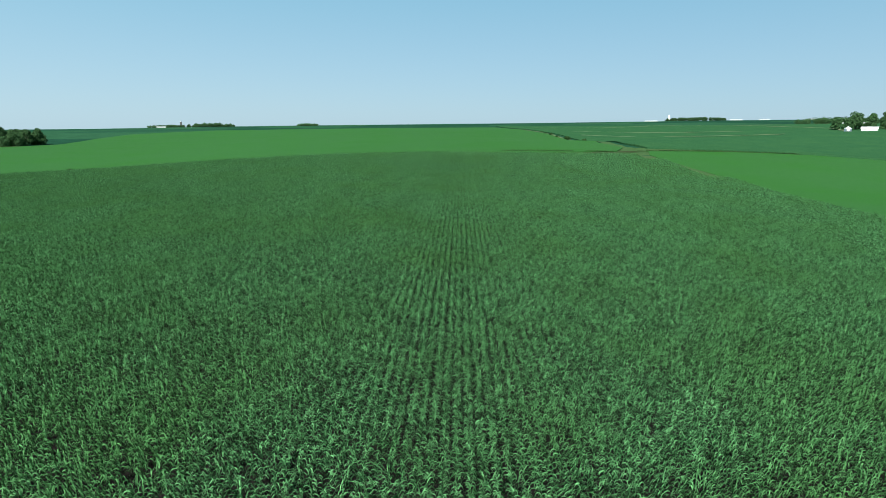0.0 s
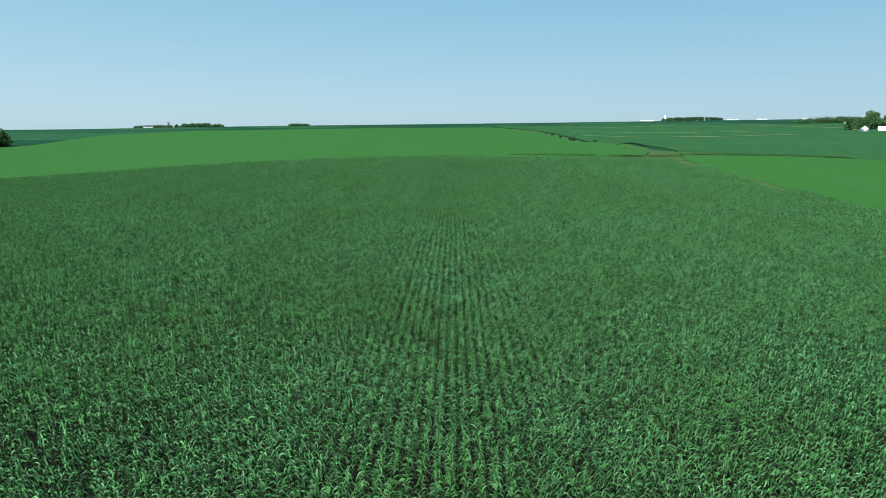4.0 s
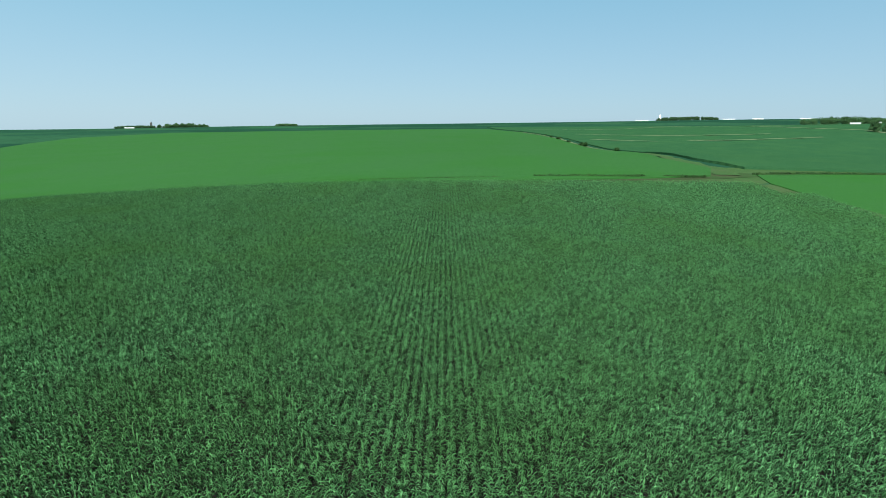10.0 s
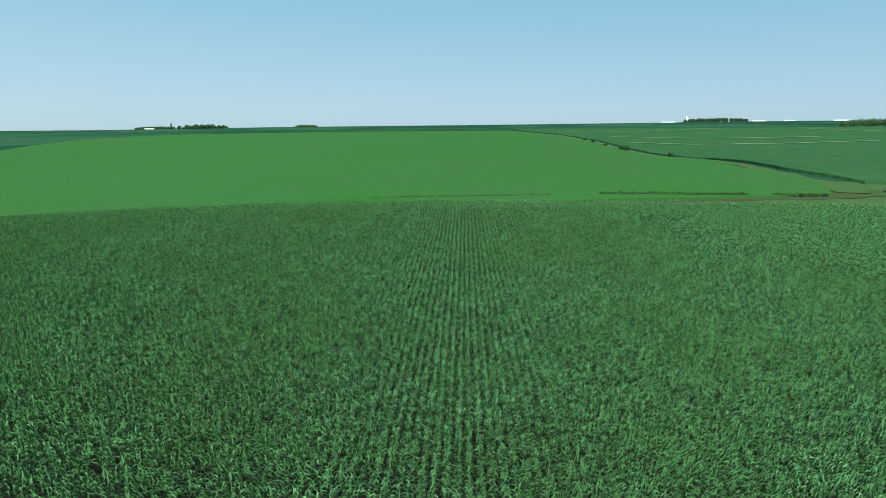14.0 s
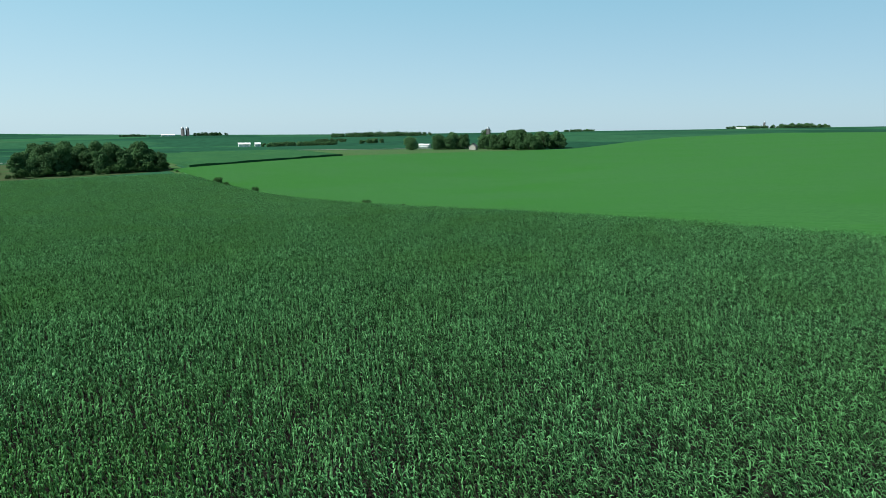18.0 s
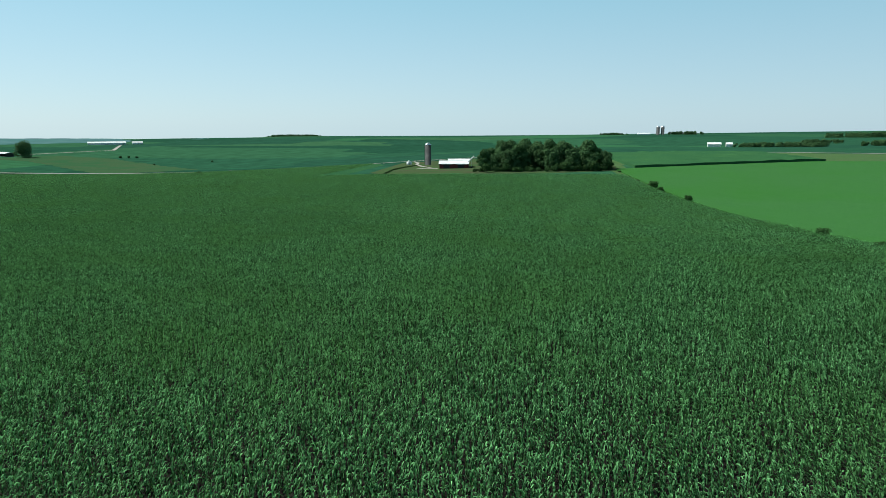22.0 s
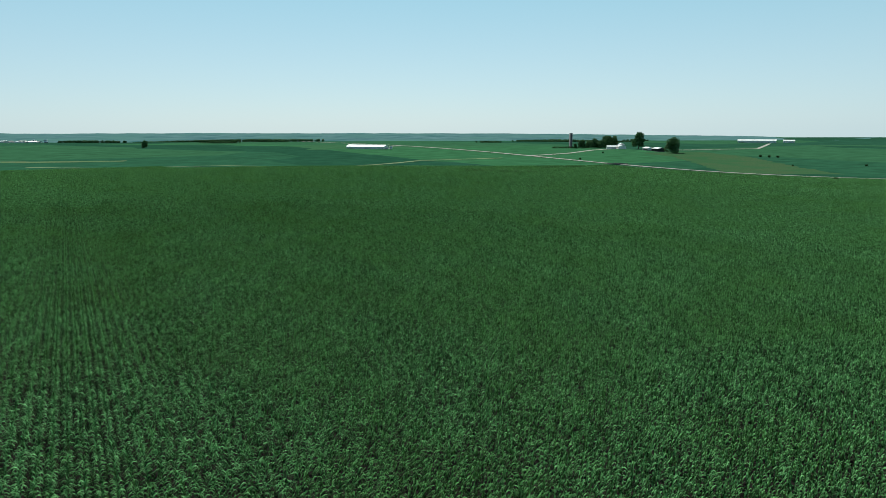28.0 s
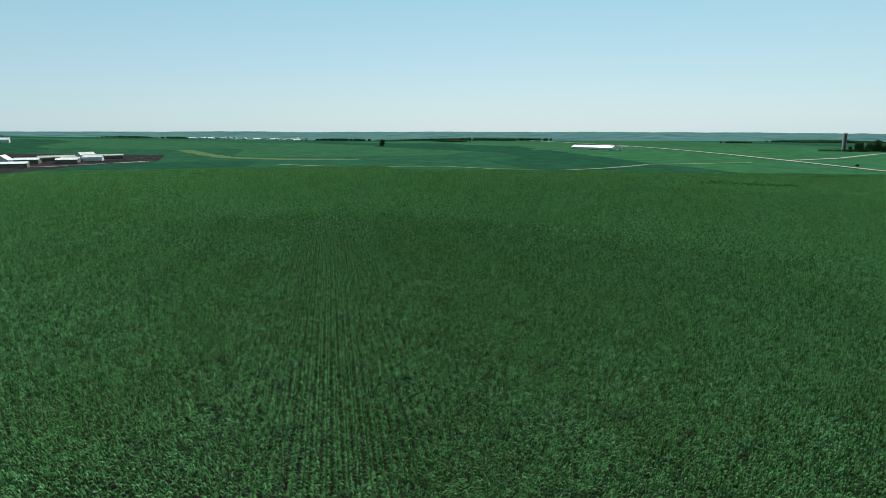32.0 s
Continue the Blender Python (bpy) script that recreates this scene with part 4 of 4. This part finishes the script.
# Two leafy strips added in place of the ditch's dark shadow lines.
hedge([(-252, -31), (-268, -25), (-286, -22)], 2.6, 2.0, 1200, 0.3, 9, "dark leafy strip standing in for a shallow ditch's shadow line")
hedge([(-400, -152), (-418, -158), (-458, -169)], 2.6, 2.2, 1600, 0.3, 10, "dark leafy strip standing in for a shallow ditch's shadow line")

# the roadside farm
shed("barn", -484, 592, 125, 9, 6.5, 3.6, 2.6, M_TAN, M_GREYROOF, "small tan barn with a grey roof before the windbreak", "", doors=1)
silo(-503, 628, 1.8, 19.0 - tz(-503, 628), "slim grey silo above the farm trees", M_CONCRETE, hoops=10)
shed("shed", -580, 604, 30, 12, 7, 2.6, 1.0, M_WHITEWALL, M_WHITE, "low white machine shed among trees", "")
# across the road
shed("shed", -949, 540, 75, 17, 9, 4.2, 2.2, M_WHITEWALL, M_WHITE, "white barn across the fields", "far barns")
shed("shed", -932, 554, 75, 8, 7, 4.0, 2.2, M_WHITEWALL, M_WHITE, "small white barn across the fields", "far barns")
silo(-2092, 770, 5, 24, "twin grey silo on the skyline", M_CONCRETE, hoops=6, group="twin silos")
silo(-2090, 784, 5, 24, "twin grey silo on the skyline", M_CONCRETE, hoops=6, group="twin silos")
shed("shed", -2110, 730, 80, 40, 12, 4, 2.5, M_WHITEWALL, M_WHITE, "low white shed beside twin silos", "")
# the dark silo farm
# The dark material paints in the shade of the silo's backlit side.
silo(-695, -446, 2.2, 20.5, "concrete silo without a roof, its backlit shade painted dark", M_GREYROOF, dome=False, hoops=14)
shed("barn", -739, -396, 55, 26, 10, 3.4, 1.8, M_WHITEWALL, M_WHITE, "low white barn of the silo farm", "silo farm sheds", doors=2)
shed("barn", -748, -404, 55, 12, 8, 5.0, 2.2, M_WHITEWALL, M_WHITE, "tall white barn of the silo farm", "silo farm sheds", doors=1)
shed("barn", -726, -400, 145, 12, 8, 3.0, 1.6, M_WHITEWALL, M_WHITE, "white gabled shed of the silo farm", "silo farm sheds", doors=1)
shed("shed", -738, -348, 62, 16, 8, 2.8, 1.3, M_WHITEWALL, M_WHITE, "low white shed beside the tall tree", "silo farm sheds", open_front=True)
shed("shed", -730, -325, 62, 20, 9, 3.4, 1.3, M_DARK, M_WHITE, "dark open shed with white roof", "silo farm sheds", open_front=True)
# long livestock barns
shed("livestock_barn", -438.5, -558.5, 121, 59, 13, 3.0, 2.0, M_WHITEWALL, M_WHITE, "long low white livestock barn", "livestock barns", doors=3)
bin_hut(-458, -527, 1.8, 3.0, 1.4, "feed bin at the end of the livestock barn")
shed("livestock_barn", -1163, -471, 122, 62, 14, 3.4, 2.4, M_WHITEWALL, M_WHITE, "long low white livestock barn", "livestock barns", doors=3)
shed("shed", -1190, -428, 122, 18, 10, 3.2, 2.0, M_WHITEWALL, M_WHITE, "short white shed beyond the long barn", "livestock barns")
# the feedlot
LOT = "feedlot sheds"
shed("shed", 140, -368, 12, 22, 9, 3.6, 1.4, M_WOOD, M_WHITE, "open cattle shed with pale roof", LOT, open_front=True)
shed("shed", 172, -424, 100, 16, 11, 3.2, 4.0, M_WHITEWALL, M_WHITE, "round-shouldered white storage barn", LOT)
shed("shed", 150, -418, 8, 19, 10, 3.8, 1.5, M_WOOD, M_WHITE, "open cattle shed with white roof", LOT, open_front=True)
shed("shed", 140, -452, 30, 30, 9, 3.6, 1.5, M_WOOD, M_TAN, "long cattle shed with tan roof", LOT, open_front=True)
shed("shed", 119, -421, 10, 17, 8, 3.6, 1.4, M_WOOD, M_WHITE, "open cattle shed with pale roof", LOT, open_front=True)
shed("shed", 122, -436, 10, 15, 7, 3.4, 1.3, M_WOOD, M_WHITE, "open cattle shed with pale roof", LOT, open_front=True)
shed("shed", 122, -474, 45, 14, 10, 4.2, 2.6, M_WHITEWALL, M_TAN, "gabled barn with tan roof", LOT)
shed("shed", 107, -449, 5, 16, 9, 4.0, 2.2, M_WHITEWALL, M_WHITE, "white barn at the end of the feedlot", LOT, doors=2)
shed("shed", 102, -480, 20, 22, 7, 3.2, 1.2, M_WOOD, M_TAN, "low cattle shed with tan roof", LOT, open_front=True)
shed("shed", 300, -700, 15, 20, 10, 4, 2.5, M_WHITEWALL, M_WHITE, "white shed far behind the feedlot", "")
tagged(drape("feedlot_yard", -525, -292, 6, line([(-525, 62), (-447, 50), (-420, 76), (-385, 96), (-340, 108), (-292, 116)]), line([(-525, 300), (-292, 300)]), 30, 0.1, M_DIRT, rough=0.05, skirt=False),
       "brown trampled feedlot dirt", "yard", kind="structure")
for k, (x0, y0, x1, y1) in enumerate(((60, -450, 96, -405), (72, -462, 120, -405), (86, -395, 150, -345), (58, -470, 100, -500), (96, -400, 128, -440), (110, -350, 190, -330))):
    n = int(math.hypot(x1 - x0, y1 - y0) / 3)
    fence = empty("feedlot_fence", x0, y0, tz(x0, y0), 0, "weathered wooden feedlot fence", "fence", "feedlot fences")
    pts = [(x0 + (x1 - x0) * i / n, y0 + (y1 - y0) * i / n) for i in range(n + 1)]
    loc = [Vector((x - x0, y - y0, tz(x, y) - tz(x0, y0))) for x, y in pts]
    for p in loc:
        part("post", box(p.x - 0.1, p.y - 0.1, p.z - 0.4, p.x + 0.1, p.y + 0.1, p.z + 1.6), M_WOOD, fence)
    for h in (0.5, 0.95, 1.4):
        v, f = [], []
        for a, b in zip(loc, loc[1:]):
            branch(v, f, a + Vector((0, 0, h)), b + Vector((0, 0, h)), 0.09, 0.09, 4)
        mesh_ob("rail", v, f, M_WOOD, fence)
tagged(ribbon("feed_bunk_lane", [(54, -447), (90, -412), (120, -380), (200, -360)], 5, 0.16, M_GRAVEL, seed=5), "pale feed lane through the feedlot", "lane", kind="structure")
# far buildings on the skyline
for x, y, turn, l, w, lab in ((906, 3058, -16, 60, 16, "long white barn on the northern ridge"), (1270, 2975, -24, 50, 16, "long white barn on the northern ridge"), (1375, 2925, -24, 45, 16, "long white barn on the northern ridge"),
                              (1490, 2750, -28, 50, 16, "long white barn on the northern ridge"), (-1090, 2292, 27, 30, 14, "white barn beside a distant grove"), (905, 1528, -34, 20, 12, "white shed beside distant trees"),
                              (935, 1504, -34, 18, 12, "white shed beside distant trees"), (1060, 1660, -30, 60, 18, "long white shed behind distant trees")):
    shed("far_barn", x, y, turn, l, w, 2.6, 1.4, M_WHITEWALL, M_WHITE, lab, "far barns", doors=1)
silo(996, 3082, 4.5, 26, "white silo beside distant barns", M_WHITEWALL, hoops=4)
silo(-1062, 2395, 3.5, 20, "grey silo beside a distant grove", M_CONCRETE, hoops=4)
shed("shed", 494, 790, -35, 17, 10, 3.6, 2.2, M_WHITEWALL, M_WHITE, "white machine shed before large trees", "")
bin_hut(466, 786, 4.0, 4.5, 2.6, "grain bin with white conical roof")
rng = random.Random(31)
for i in range(46):
    k = rng.uniform(0, 1)
    x, y = 150 - 215 * k + rng.uniform(-16, 16), -1085 - rng.uniform(0, 95)
    if i % 7 == 3:
        bin_hut(x, y, rng.uniform(2.4, 3.2), 4.5, 2, "large white-topped bin in the distant town", "town bins")
    else:
        shed("town_building", x, y, rng.uniform(0, 180), rng.uniform(6, 17), rng.uniform(5, 8), rng.uniform(2, 3), 1.2, M_WHITEWALL, rng.choice((M_WHITE, M_WHITE, M_GREYROOF, M_TAN)), "small pale building in the distant town", "town buildings", doors=0)


# ---- bridge, lanes and grass strips ----
def bridge():
    x, y = -528, -200
    root = empty("road_bridge", x, y, tz(x, y) + 0.3, 0, "small concrete road bridge over a dark ditch", "bridge")
    part("deck", box(-4.6, -8, -0.5, 4.6, 8, 0.16, 0.04), M_CONCRETE, root)
    for s in (-1, 1):
        p = part("parapet", box(s * 4.5 - 0.2, -8, 0.1, s * 4.5 + 0.2, 8, 0.9, 0.05), M_CONCRETE, root, "grey concrete parapet")
        for q in (-7.6, 0, 7.6):
            part("pier", box(s * 4.5 - 0.3, q - 0.35, 0.1, s * 4.5 + 0.3, q + 0.35, 1.2, 0.05), M_CONCRETE, p)
        part("abutment", box(-4.6, s * 7.2 - 0.8, -3, 4.6, s * 7.2 + 0.8, -0.4), M_CONCRETE, root)
    # A dark block fills the opening and stands in for its shade.
    part("opening", box(-4.2, -6, -1.8, 4.75, 6, -0.52), M_DARK, root, "dark block painted as the shade of the opening")


bridge()
tagged(ribbon("farm_lane", [(-528, -330), (-600, -345), (-680, -385), (-740, -398)], 5, 0.25, M_GRAVEL, seed=7), "gravel lane to the silo farm", "lane", kind="structure")
tagged(ribbon("farm_lane", [(-760, -330), (-900, -300), (-1120, -420)], 5, 0.25, M_GRAVEL, seed=8), "gravel lane past the sheds", "lane", kind="structure")
tagged(ribbon("farm_lane", [(-528, -640), (-480, -600), (-460, -540)], 5, 0.25, M_GRAVEL, seed=8), "gravel lane to the livestock barn", "lane", kind="structure")
tagged(ribbon("pasture", [(-560, -60), (-640, -150), (-700, -230), (-720, -300)], 80, 0.12, M_PASTURE, wobble=1.5, seed=9), "dry brownish pasture beside the road", "pasture", kind="structure")
tagged(ribbon("waterway", [(-480, -313), (-420, -310), (-377, -305), (-321, -262), (-262, -221), (-225, -250), (-200, -300), (-126, -310), (-66, -379)], 4.5, 0.3, M_STUBBLE, wobble=0.5, seed=11), "pale grassy waterway through the corn", "grass strip", kind="structure")
tagged(ribbon("waterway", [(60, -600), (-5, -490), (-69, -458), (-140, -440)], 18, 0.15, M_GRASS, wobble=1.5, seed=12), "brown and green grass waterway", "grass strip", kind="structure")
tagged(ribbon("waterway", [(-535, 300), (-430, 298), (-385, 292)], 6, 0.15, M_GRASS, wobble=0.8, seed=13), "grassy lane along the field end", "grass strip", kind="structure")
for k, pts in enumerate(([(136, 800), (226, 812), (300, 835), (368, 846)], [(230, 730), (268, 744), (330, 765), (386, 775)], [(108, 972), (230, 1010), (400, 1190)], [(330, 1160), (466, 1100), (580, 1133), (800, 1200)],
                         [(466, 1100), (470, 950), (487, 855), (470, 800)], [(126, 690), (190, 700)])):
    tagged(ribbon("grass_terrace", pts, 4, 1.5, M_STUBBLE, wobble=0.5, seed=20 + k), "pale grass strip across the corn", "grass strip", kind="structure")

# ---- from plan units to metres ----
for ob in list(scene.objects):
    if ob.parent is None and ob.type not in {"CAMERA", "LIGHT"}:
        ob.matrix_basis = Matrix.Scale(PLAN, 4) @ ob.matrix_basis
